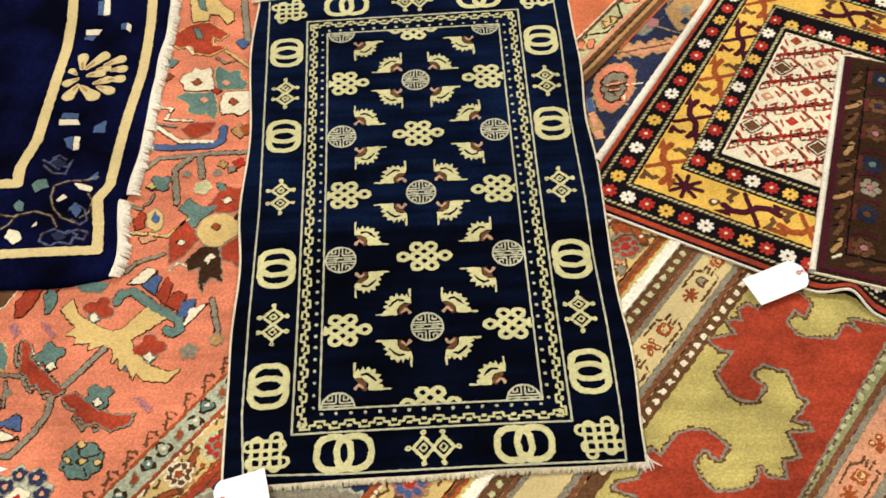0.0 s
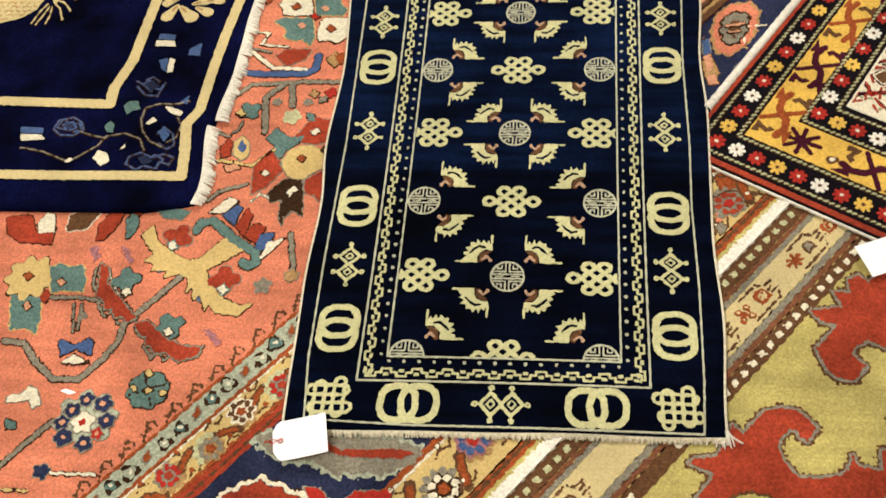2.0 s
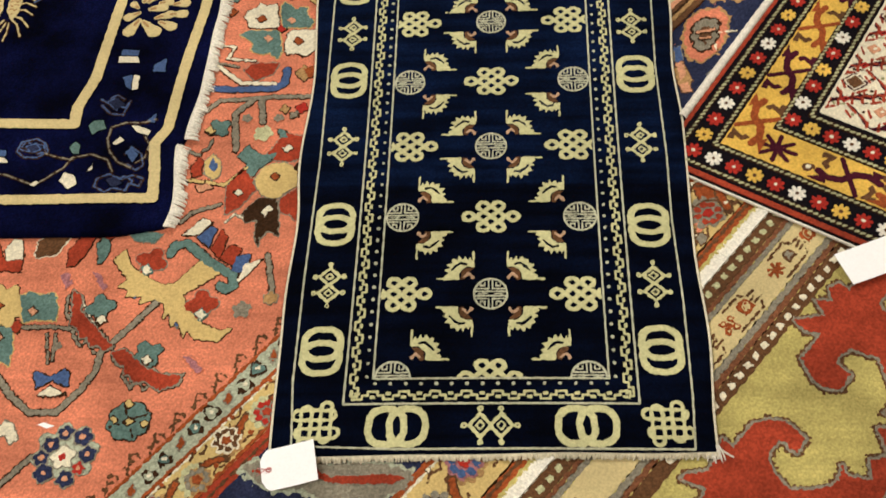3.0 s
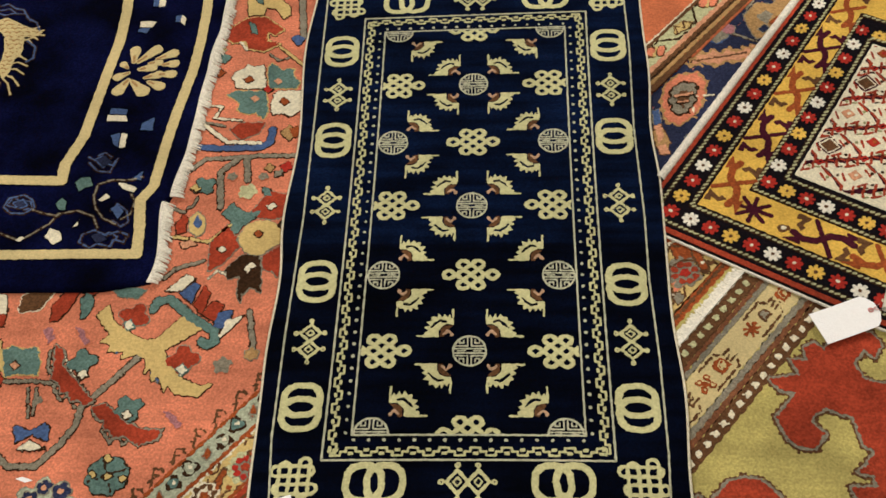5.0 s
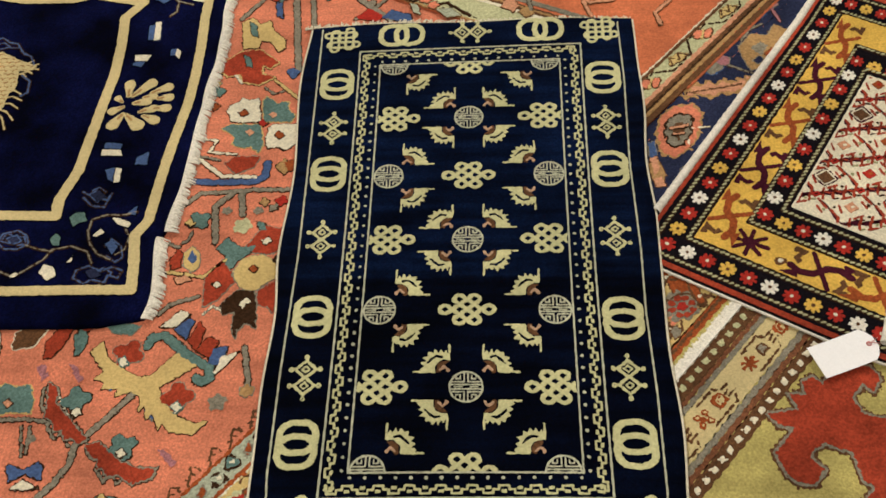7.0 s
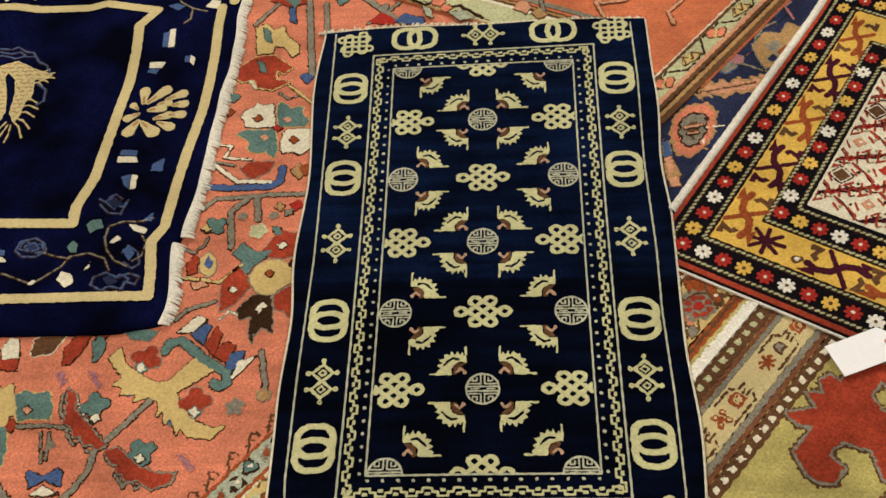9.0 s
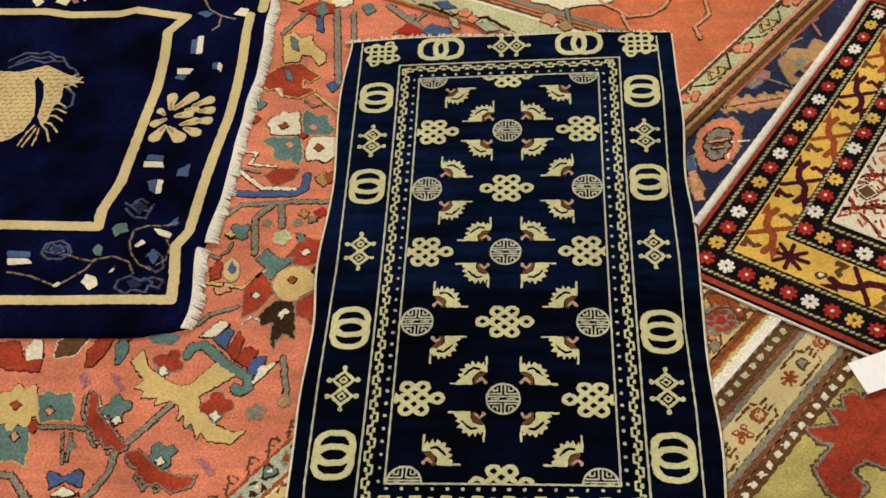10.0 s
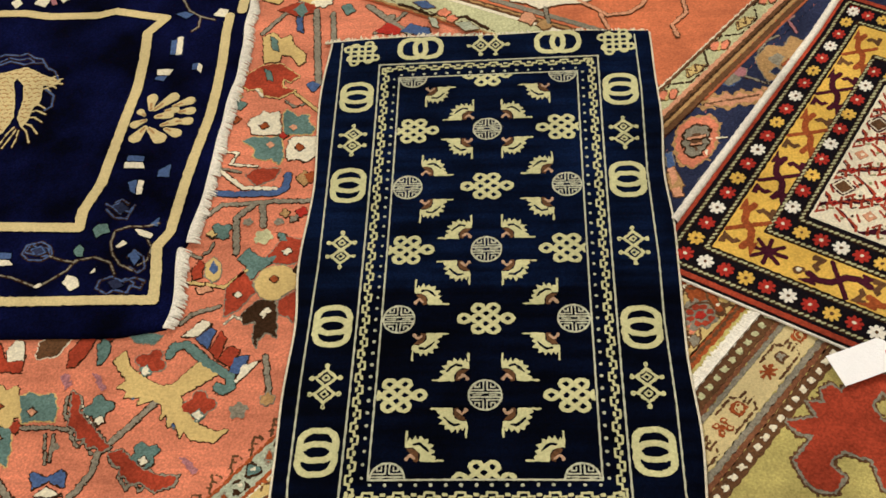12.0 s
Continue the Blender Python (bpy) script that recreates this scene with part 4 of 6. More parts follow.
leaf(on_coral, "petal", "brick", [(-43.5, 77.5), (-40.1, 79.5), (-35.6, 80.4), (-36.2, 76.2), (-39.6, 75.6)])
leaf(on_coral, "petal", "teal", [(-40.3, 77.4), (-38.5, 79.8), (-37.4, 76.6), (-38.4, 75.2)])
leaf(on_coral, "petal", "straw", [(-47.2, 80.8), (-45.4, 84.4), (-42.2, 82.5), (-43.5, 79.3)])
vine(on_coral, "zigzag", "ivory", 0.21, [(-49.2, 38.3), (-45.3, 37.7), (-46.3, 34.9), (-41.3, 34.3)])
vine(on_coral, "zigzag", "slate", 0.21, [(-47.9, 33.9), (-44.1, 33.0)])
flower(on_coral, "teal_flower", "teal", -45.4, 19.2, 2.0, 4, "brown")
leaf(on_coral, "eye", "straw", [(-47.7, 18.7), (-46.8, 19.4), (-45.9, 18.4), (-46.7, 17.8)], "brown")
flower(on_coral, "bud", "tan", -34.8, 23.2, 0.9, 4, "brown")
flower(on_coral, "bud", "red", -31.9, 23.4, 1.1, 4, "brown")
flower(on_coral, "bud", "slate", -33.1, 21.9, 0.8, 4, "brown")
leaf(on_coral, "shield", "straw", [(-46.4, 9.7), (-46.7, 12.3), (-45.6, 13.8), (-44.2, 12.3), (-43.7, 9.3), (-44.8, 8.3)], "slate")
leaf(on_coral, "shield", "blue", [(-46.0, 10.9), (-45.5, 12.8), (-44.3, 10.9), (-44.9, 9.7)], "straw")
leaf(on_coral, "petal", "brick", [(-48.9, 10.9), (-47.8, 13.1), (-47.0, 12.1), (-46.9, 9.3), (-48.3, 8.8)])
vine(on_coral, "vine", "straw", 0.23, [(-49.0, 8.3), (-45.7, 7.9), (-42.8, 7.2), (-39.6, 10.7)])
vine(on_coral, "vine", "slate", 0.32, [(-48.7, 0.0), (-47.2, 1.9), (-45.3, 2.6), (-43.0, 3.4)])
leaf(on_coral, "petal", "pink", [(-47.5, 7.2), (-45.6, 7.6), (-44.5, 6.7), (-46.8, 6.0)])
vine(on_coral, "vine", "slate", 0.25, [(-49.8, 14.3), (-47.9, 13.5)])
leaf(on_coral, "petal", "ivory", [(-71.2, -36.4), (-68.9, -35.6), (-68.3, -34.5), (-67.0, -35.1), (-65.7, -37.3), (-66.8, -38.1), (-67.7, -36.7), (-71.0, -37.4)], "slate")
flower(on_coral, "navy_bud", "dusk", -62.5, -47.7, 1.2, 5, "slate")
vine(on_coral, "stem", "ivory", 0.20, [(-61.2, -47.9), (-54.7, -47.8)])
vine(on_coral, "stem", "straw", 0.16, [(-67.3, -50.6), (-63.5, -50.7)])
leaf(on_coral, "petal", "teal", [(-70.2, -40.0), (-68.7, -40.2), (-68.2, -41.3), (-69.8, -41.5)])
# top between the rugs
vine(on_coral, "vine", "slate", 0.57, [(-25.0, 77.9), (-20.0, 72.6), (-16.5, 69.4)])
vine(on_coral, "vine", "slate", 0.34, [(-17.0, 76.2), (-20.2, 72.2), (-23.1, 69.6)])
flower(on_coral, "bud", "slate", -20.4, 74.3, 0.9, 5, "brown")
leaf(on_coral, "petal", "red", [(-23.2, 70.0), (-20.9, 72.6), (-18.1, 70.8), (-18.6, 68.5)])
leaf(on_coral, "petal", "blue", [(-18.1, 69.8), (-16.4, 72.1), (-12.6, 70.6), (-12.0, 68.0)])
leaf(on_coral, "petal", "teal", [(-30.7, 78.1), (-28.9, 78.8), (-27.8, 76.6), (-29.3, 75.3)])
leaf(on_coral, "petal", "straw", [(-40.3, 81.0), (-36.9, 81.9), (-34.1, 80.0), (-36.5, 78.7)])
flower(on_coral, "star", "ivory", -34.7, 80.1, 2.3, 8, "brown")
# navy border, near part
leaf(on_coral, "serrated_leaf", "slate", [(-33.2, -41.4), (-31.4, -40.4), (-29.9, -40.0), (-23.5, -40.3), (-20.3, -40.6), (-17.2, -40.5), (-13.2, -40.6), (-10.2, -41.6), (-9.4, -42.4), (-10.9, -44.2), (-12.9, -45.1), (-15.1, -46.1), (-16.7, -45.5), (-18.2, -46.1), (-19.8, -45.5), (-20.6, -46.4), (-22.1, -45.6), (-24.6, -44.2), (-27.7, -44.4), (-30.2, -43.6)], "sage")
leaf(on_coral, "leaf_rib", "brick", [(-32.1, -41.7), (-29.7, -41.7), (-23.4, -41.3), (-20.9, -42.5), (-12.3, -42.1), (-10.6, -42.6), (-12.2, -43.4), (-20.0, -43.5), (-22.4, -42.7), (-29.6, -42.4)], "slate")
leaf(on_coral, "red_medallion", "brick", [(-36.3, -50.8), (-35.4, -49.5), (-34.0, -49.5), (-33.4, -48.4), (-31.9, -48.2), (-31.1, -47.4), (-29.8, -48.5), (-28.3, -48.3), (-27.1, -49.4), (-25.5, -49.4), (-24.2, -51.0), (-24.8, -55.5), (-34.6, -55.6)], "ivory")
leaf(on_coral, "red_arm", "red", [(-25.1, -48.1), (-22.9, -48.2), (-20.2, -50.8), (-18.0, -48.4), (-12.7, -48.0), (-15.3, -52.3), (-21.9, -53.9)], "slate")
leaf(on_coral, "petal", "ivory", [(-18.8, -50.4), (-18.3, -49.8), (-17.4, -50.4), (-18.1, -51.2)], "slate")
leaf(on_coral, "petal", "blue", [(-31.9, -48.5), (-29.6, -48.2), (-29.1, -49.5), (-30.7, -49.8)], "slate")
# small marks between the vines
vine(on_coral, "thorn", "slate", 0.19, [(-63.8, -13.7), (-63.4, -16.8), (-62.2, -18.4)], "brown")
vine(on_coral, "thorn", "ivory", 0.14, [(-61.2, -14.8), (-59.9, -16.9), (-58.5, -18.9)], "brown")
vine(on_coral, "thorn", "slate", 0.14, [(-52.7, -27.3), (-51.1, -29.2), (-50.3, -27.9), (-49.1, -29.5), (-48.2, -28.4)])
vine(on_coral, "thorn", "slate", 0.15, [(-61.5, -20.5), (-60.0, -22.4), (-59.2, -21.3), (-57.7, -23.4)])
flower(on_coral, "bud", "slate", -63.6, -22.3, 0.8, 5, "coral")
vine(on_coral, "thorn", "blue", 0.15, [(-54.7, -11.6), (-53.0, -12.6), (-53.5, -13.9)], "slate")
vine(on_coral, "thorn", "blue", 0.14, [(-47.3, -17.5), (-45.8, -19.2), (-44.9, -18.2)], "slate")
leaf(on_coral, "petal", "teal", [(-35.5, 18.9), (-34.1, 18.4), (-33.5, 16.9), (-34.9, 17.2)])
vine(on_coral, "thorn", "ivory", 0.18, [(-46.8, 55.8), (-44.4, 54.5), (-43.0, 52.3)], "slate")
vine(on_coral, "thorn", "straw", 0.18, [(-49.8, 54.3), (-47.1, 52.4), (-48.3, 50.9)], "slate")
flower(on_coral, "bud", "brick", -48.3, 65.4, 0.8, 4, "slate")
vine(on_coral, "thorn", "slate", 0.17, [(-38.5, 51.0), (-36.6, 49.4), (-34.9, 50.0)])
vine(on_coral, "thorn", "slate", 0.19, [(-46.1, 16.7), (-46.6, 14.8), (-47.6, 14.3)])
flower(on_coral, "faded_bud", "slate", -41.0, 21.3, 0.9, 5, "coral")
flower(on_coral, "faded_bud", "slate", -35.6, 21.3, 0.9, 5, "coral")
vine(on_coral, "thorn", "ivory", 0.14, [(-41.5, 0.1), (-40.3, 1.5), (-38.7, 0.6)], "slate")
leaf(on_coral, "eye", "ivory", [(-35.7, 2.6), (-34.8, 3.1), (-34.3, 2.2), (-35.1, 1.8)], "brown")


# navy border, far part
leaf(on_coral, "palmette", "coral", [(32.1, 37.9), (33.2, 42.0), (35.5, 44.2), (38.7, 44.7), (40.0, 42.7), (39.2, 38.3), (37.3, 34.4), (34.5, 32.3), (32.5, 33.4)], "tan")
leaf(on_coral, "palmette_ring", "slate", [(33.4, 37.9), (34.4, 40.9), (36.3, 42.2), (38.2, 41.6), (37.6, 37.8), (35.9, 34.9), (34.2, 34.9)], "brown")
leaf(on_coral, "palmette_heart", "umber", [(34.4, 37.6), (35.3, 39.8), (36.7, 40.3), (36.9, 38.1), (35.6, 36.2)], "slate")
vine(placer(coral_rug, AT + 0.0048), "palmette_bar", "pink", 0.22, [(34.6, 38.6), (37.4, 39.3)], "brown")
vine(placer(coral_rug, AT + 0.0048), "palmette_bar", "pink", 0.18, [(34.9, 37.2), (36.7, 37.5)], "brown")
leaf(on_coral, "serrated_leaf", "pink", [(37.7, 47.0), (39.7, 49.9), (40.8, 49.0), (42.1, 50.4), (43.2, 49.2), (44.8, 50.6), (46.0, 49.7), (49.0, 51.4), (48.0, 48.5), (45.8, 47.7), (44.1, 48.0), (42.4, 46.9), (40.5, 47.5)], "tan")
vine(on_coral, "leaf_rib", "umber", 0.20, [(38.1, 47.6), (48.0, 49.7)])
leaf(on_coral, "tan_flower", "tan", [(48.4, 59.5), (51.2, 63.1), (54.0, 62.4), (55.6, 65.5), (58.4, 63.6), (56.8, 59.3), (54.1, 57.2), (52.5, 54.0), (50.0, 53.4), (49.0, 56.4)], "slate")
leaf(on_coral, "tan_flower", "slate", [(50.5, 59.1), (52.6, 60.9), (53.8, 59.7), (52.3, 57.0)], "umber")
leaf(on_coral, "petal", "slate", [(41.1, 53.6), (43.9, 55.7), (45.3, 54.1), (42.9, 52.1)], "blue")
leaf(on_coral, "petal", "blue", [(45.3, 63.0), (47.6, 65.1), (48.3, 62.3), (46.0, 60.5)], "slate")
leaf(on_coral, "petal", "blue", [(51.7, 70.5), (55.0, 73.7), (56.9, 72.0), (53.8, 67.2)], "slate")
leaf(on_coral, "petal", "tan", [(30.0, 30.8), (31.8, 31.5), (32.9, 28.2), (31.6, 26.2), (30.4, 27.7)], "umber")
leaf(on_coral, "petal", "blue", [(30.2, 35.5), (31.4, 36.0), (31.7, 32.8), (30.5, 32.1)], "slate")
leaf(on_coral, "petal", "rust", [(31.1, 6.3), (32.8, 7.4), (35.3, 6.3), (36.3, 4.6), (34.5, 3.5), (32.1, 3.3)], "umber")
leaf(on_coral, "petal", "coral", [(30.9, -0.8), (32.0, 1.8), (33.6, 1.4), (32.9, -1.2), (31.3, -2.6)], "tan")
leaf(on_coral, "petal", "blue", [(34.7, 5.2), (36.9, 5.7), (36.3, 4.6)], "tan")
leaf(on_coral, "eye", "rust", [(52.9, 57.4), (54.3, 58.9), (55.1, 57.9), (53.8, 56.4)], "umber")
leaf(on_coral, "eye", "dusk", [(50.6, 55.6), (51.9, 57.0), (52.6, 56.0), (51.3, 54.8)], "slate")
vine(on_coral, "thorn", "slate", 0.24, [(54.6, 63.4), (56.4, 62.0), (55.0, 59.8)], "umber")
flower(on_coral, "lilac_star", "lilac", 45.1, 56.0, 1.5, 5, "slate")
vine(on_coral, "tendril", "slate", 0.21, [(46.0, 54.7), (48.1, 53.7), (50.1, 52.5)])
vine(on_coral, "tendril", "slate", 0.21, [(43.8, 54.8), (42.2, 53.3), (40.1, 52.8)])
flower(on_coral, "lilac_star", "lilac", 55.8, 71.5, 1.3, 5, "slate")
vine(on_coral, "tendril", "lilac", 0.26, [(53.8, 72.9), (55.6, 70.5), (56.9, 66.5)])
vine(on_coral, "tendril", "slate", 0.21, [(49.2, 61.4), (51.1, 64.5), (53.5, 65.7)])
flower(on_coral, "petal", "slate", 49.9, 58.9, 0.9, 5, "tan")
flower(on_coral, "petal", "pink", 53.7, 56.9, 0.8, 5, "umber")
flower(on_coral, "petal", "teal", 55.1, 61.2, 0.7, 5, "slate")
leaf(on_coral, "petal", "blue", [(35.3, 29.5), (36.9, 30.5), (37.7, 28.9), (36.3, 27.7)], "slate")
leaf(on_coral, "petal", "pink", [(30.4, 32.0), (31.6, 32.5), (31.9, 29.6), (30.9, 28.0)], "umber")
leaf(on_coral, "petal", "pink", [(30.6, 27.3), (32.0, 27.8), (32.6, 25.7), (31.2, 25.5)], "umber")
vine(on_coral, "tendril", "ivory", 0.15, [(36.5, 38.3), (38.7, 39.1), (41.1, 39.3)])
vine(on_coral, "tendril", "ivory", 0.15, [(37.3, 36.4), (37.3, 34.5)])
vine(on_coral, "tendril", "umber", 0.17, [(30.6, 2.0), (32.8, 3.3), (35.4, 3.5), (37.9, 2.9)])
leaf(on_coral, "petal", "slate", [(31.0, -3.7), (31.9, -2.6), (32.7, -3.5), (31.6, -4.9)], "umber")
leaf(on_coral, "petal", "tan", [(33.9, 0.5), (35.2, 1.8), (35.9, 0.7), (34.6, -0.5)], "umber")


# ---- orange carpet lying over the coral one ----
orange_rug = rug("orange_carpet", 0, 0, 0.0, 0, "orange wool carpet with a pale green flowered border")
OT = 0.006
near_end = lambda y: 0.620 - 0.23 * y
body = pile("orange_field", orange_rug, near_end, lambda y: 1.9, lambda x: 0.008, lambda x: 1.5, OT, W["orange"], flat, 0.05, "plain orange wool ground")
body.matrix_basis = pose(0, 0, 0, 0, 0, CA)
on_orange = placer(orange_rug, OT + 2 * STEP, CA)


def strip(name, d0, d1, wool_name, level):
    """A stripe along the carpet's near end."""
    s = area([(near_end(0.25) + d0, 0.25), (near_end(0.25) + d1, 0.25), (near_end(0.95) + d1, 0.95), (near_end(0.95) + d0, 0.95)])
    return inlay(name, orange_rug, [(s, wool_name, level)], 0.005, flat, OT, (0, 0, CA), 1, 0.001, run=12)


strip("end_border", 0.004, 0.062, "mint", 1)
strip("end_line", 0.000, 0.006, "tan", 2)
strip("end_line", 0.011, 0.014, "brown", 2)
strip("end_stripe", 0.060, 0.068, "ivory", 2)
strip("end_stripe", 0.068, 0.084, "umber", 2)
strip("end_stripe", 0.074, 0.079, "tan", 3)
strip("end_stripe", 0.092, 0.104, "slate", 2)
for q0, q1, c, lv in ((-0.082, -0.048, "mint", 1), (-0.087, -0.081, "umber", 2), (-0.090, -0.086, "ivory", 1), (-0.049, -0.041, "pink", 2), (-0.041, -0.030, "umber", 1), (-0.030, -0.022, "tan", 2), (-0.022, -0.011, "umber", 1), (-0.033, -0.029, "brown", 3)):
    band("side_border" if c == "mint" else "side_stripe", orange_rug, q0, q1, c, lv, 0.50, 1.5, OT)
for k, p in enumerate(np.arange(0.585, 1.2, 0.083)):
    y = 0.0655
    if k % 2 == 0:
        on_orange("border_flower", [(union(disc(-0.004, 0.007, 0.015, 0.010), disc(0.006, -0.008, 0.015, 0.009)), "umber", 1), (union(disc(-0.004, 0.007, 0.012, 0.0075), disc(0.006, -0.008, 0.012, 0.0065)), "coral", 2), (line([(-0.012, -0.002), (0.012, 0.002)], 0.0018), "straw", 3)], (p, y), 15)
    else:
        loops = [(-0.020, -0.008), (-0.010, 0.009), (0.0, -0.006), (0.010, 0.009), (0.020, -0.006)]
        on_orange("border_leaf", [(grow(area([(-0.024, -0.006), (-0.010, 0.011), (0.012, 0.010), (0.024, -0.004), (0.004, -0.010)]), 0.0014), "umber", 1), (area([(-0.024, -0.006), (-0.010, 0.011), (0.012, 0.010), (0.024, -0.004), (0.004, -0.010)]), "straw", 2), (line(loops, 0.0011), "umber", 3)], (p, y), -10)
    zz = 1 if k % 2 else -1
    on_orange("border_vine", [(line([(-0.038, -0.012 * zz), (-0.016, -0.013 * zz), (0.012, 0.013 * zz), (0.036, 0.014 * zz)], 0.0014), "brown", 1)], (p + 0.041, y))

# pale vines of the orange carpet
leaf(on_orange, "cloud", "ivory", [(63.5, 48.6), (62.0, 46.2), (63.5, 42.9), (63.4, 40.2), (67.1, 37.6), (69.7, 34.7), (71.7, 33.7), (72.7, 36.4)], "umber")
vine(on_orange, "vine", "pink", 0.33, [(70.1, 35.8), (70.1, 31.4), (69.8, 28.4), (72.7, 25.6), (75.8, 24.9), (80.5, 25.9)], "umber")
vine(on_orange, "vine", "pink", 0.32, [(69.2, 29.7), (66.8, 25.8)], "umber")
vine(on_orange, "vine", "pink", 0.32, [(83.3, 20.8), (79.4, 16.8), (74.8, 16.9), (72.7, 14.2)], "umber")
leaf(on_orange, "blossom", "pink", [(58.6, 41.1), (60.9, 41.9), (61.7, 40.3), (60.8, 38.7), (58.8, 38.5)], "umber")
leaf(on_orange, "blossom", "tan", [(59.5, 37.6), (61.7, 37.5), (60.8, 34.8), (59.1, 35.4)], "umber")
vine(on_orange, "stem", "slate", 0.33, [(64.4, 39.4), (61.2, 36.0)])
flower(on_orange, "end_flower", "coral", 51.5, 54.4, 1.3, 5, "umber")
flower(on_orange, "end_flower", "coral", 51.1, 52.0, 1.1, 5, "umber")
leaf(on_orange, "end_leaf", "blue", [(50.4, 61.5), (52.1, 59.8), (51.7, 56.9), (50.1, 58.5)], "umber")
leaf(on_orange, "end_leaf", "sage", [(48.7, 55.8), (49.3, 54.5), (47.5, 52.3), (47.2, 53.8)], "umber")
vine(on_orange, "end_vine", "brown", 0.17, [(48.1, 63.4), (48.8, 61.3), (49.5, 55.9), (50.8, 55.3)])
vine(on_orange, "end_vine", "brown", 0.17, [(52.1, 51.3), (53.2, 50.3), (53.1, 44.4)])
leaf(on_orange, "end_leaf", "sage", [(50.5, 50.6), (52.4, 48.7), (52.0, 45.8), (50.0, 47.5)], "umber")


# ---- olive runner with red scrolls ----
runner = rug("olive_runner", 0, 0, FLOOR, 0, "olive wool runner with red hooked scrolls and striped borders")
floor_rug(runner, "olive_field", -1.3, 1.2, 0.318, 0.86, AT, "olive", "olive wool ground")
on_runner = placer(runner, AT, CA)
for q0, q1, c, lv, nm in ((0.320, 0.346, "umber", 1, "dotted_stripe"), (0.346, 0.353, "madder", 1, "stripe"), (0.353, 0.361, "slate", 1, "stripe"), (0.361, 0.411, "gold", 1, "cream_band"),
                          (0.411, 0.421, "slate", 1, "stripe"), (0.421, 0.430, "madder", 1, "stripe"), (0.430, 0.452, "umber", 1, "dotted_stripe"),
                          (0.669, 0.690, "moss", 1, "dotted_stripe"), (0.690, 0.699, "madder", 1, "stripe"), (0.699, 0.708, "slate", 1, "stripe"), (0.708, 0.762, "pink", 1, "cream_band"), (0.762, 0.775, "slate", 1, "stripe"), (0.775, 0.80, "umber", 1, "dotted_stripe")):
    band(nm, runner, q0, q1, c, lv, -0.75, 0.75, AT)
for q, c in ((0.3335, "mint"), (0.4410, "ivory"), (0.6790, "mint"), (0.787, "ivory")):
    for k, p in enumerate(np.arange(-0.50, 0.62, 0.0205)):
        if (q < 0.35 and (-0.19 < p < -0.02 or p > 0.34)) or (0.35 < q < 0.5 and (-0.24 < p < -0.17 or p > 0.42)) or (q > 0.6 and p > 0.34):
            continue
        on_runner("bead", [(area([(-0.0056, -0.0042), (-0.0040, 0.0046), (0.0056, 0.0036), (0.0044, -0.0050)]), c, 2)], (p, -q))


def band_motif(kind):
    if kind == "cross":
        return [(union(*[disc(0.010 * math.cos(a), 0.010 * math.sin(a), 0.0055) for a in (0.5, 2.1, 3.6, 5.2)], disc(0, 0, 0.004)), "rust", 2), (union(*[disc(0.010 * math.cos(a), 0.010 * math.sin(a), 0.0022) for a in (0.5, 2.1, 3.6, 5.2)]), "gold", 3)]
    if kind == "square":
        return [(slab_box(-0.011, -0.010, 0.011, 0.010), "rust", 2), (slab_box(-0.0065, -0.006, 0.0065, 0.006), "gold", 3), (line([(-0.003, -0.004), (-0.003, 0.003), (0.004, 0.003)], 0.0016), "rust", 4)]
    if kind == "burr":
        return [(union(*[line([(0, 0), (0.013 * math.cos(a), 0.011 * math.sin(a))], 0.0024) for a in np.arange(0.3, 6.3, 0.9)]), "rust", 2)]
    if kind == "dark_square":
        return [(slab_box(-0.009, -0.008, 0.009, 0.008), "umber", 2), (slab_box(-0.005, -0.0045, 0.005, 0.0045), "slate", 3)]
    return [(union(line([(-0.034, -0.019), (0.020, -0.019), (0.026, -0.012)], 0.0016), line([(-0.026, 0.019), (0.012, 0.019), (0.020, 0.008), (0.034, 0.008)], 0.0016), line([(0.020, -0.006), (0.034, -0.006)], 0.0016), line([(0.018, 0.0), (0.030, 0.002)], 0.0016)), "umber", 2)]


for q, run_of in ((0.386, ((-0.470, "cross"), (-0.425, "square"), (-0.425, "bracket"), (-0.350, "burr"), (-0.310, "dark_square"), (-0.310, "bracket"), (0.010, "bracket"), (0.071, "cross"), (0.111, "square"), (0.108, "bracket"), (0.192, "burr"), (0.226, "dark_square"), (0.226, "bracket"), (0.276, "square"), (0.330, "cross"))),
                  (0.735, ((-0.20, "cross"), (-0.145, "burr"), (-0.10, "square"), (-0.10, "bracket"), (-0.04, "burr"), (0.02, "burr"), (0.055, "square"), (0.055, "bracket"), (0.12, "cross"), (0.17, "square")))):
    for p, kd in run_of:
        on_runner("band_motif", band_motif(kd), (p, -q))
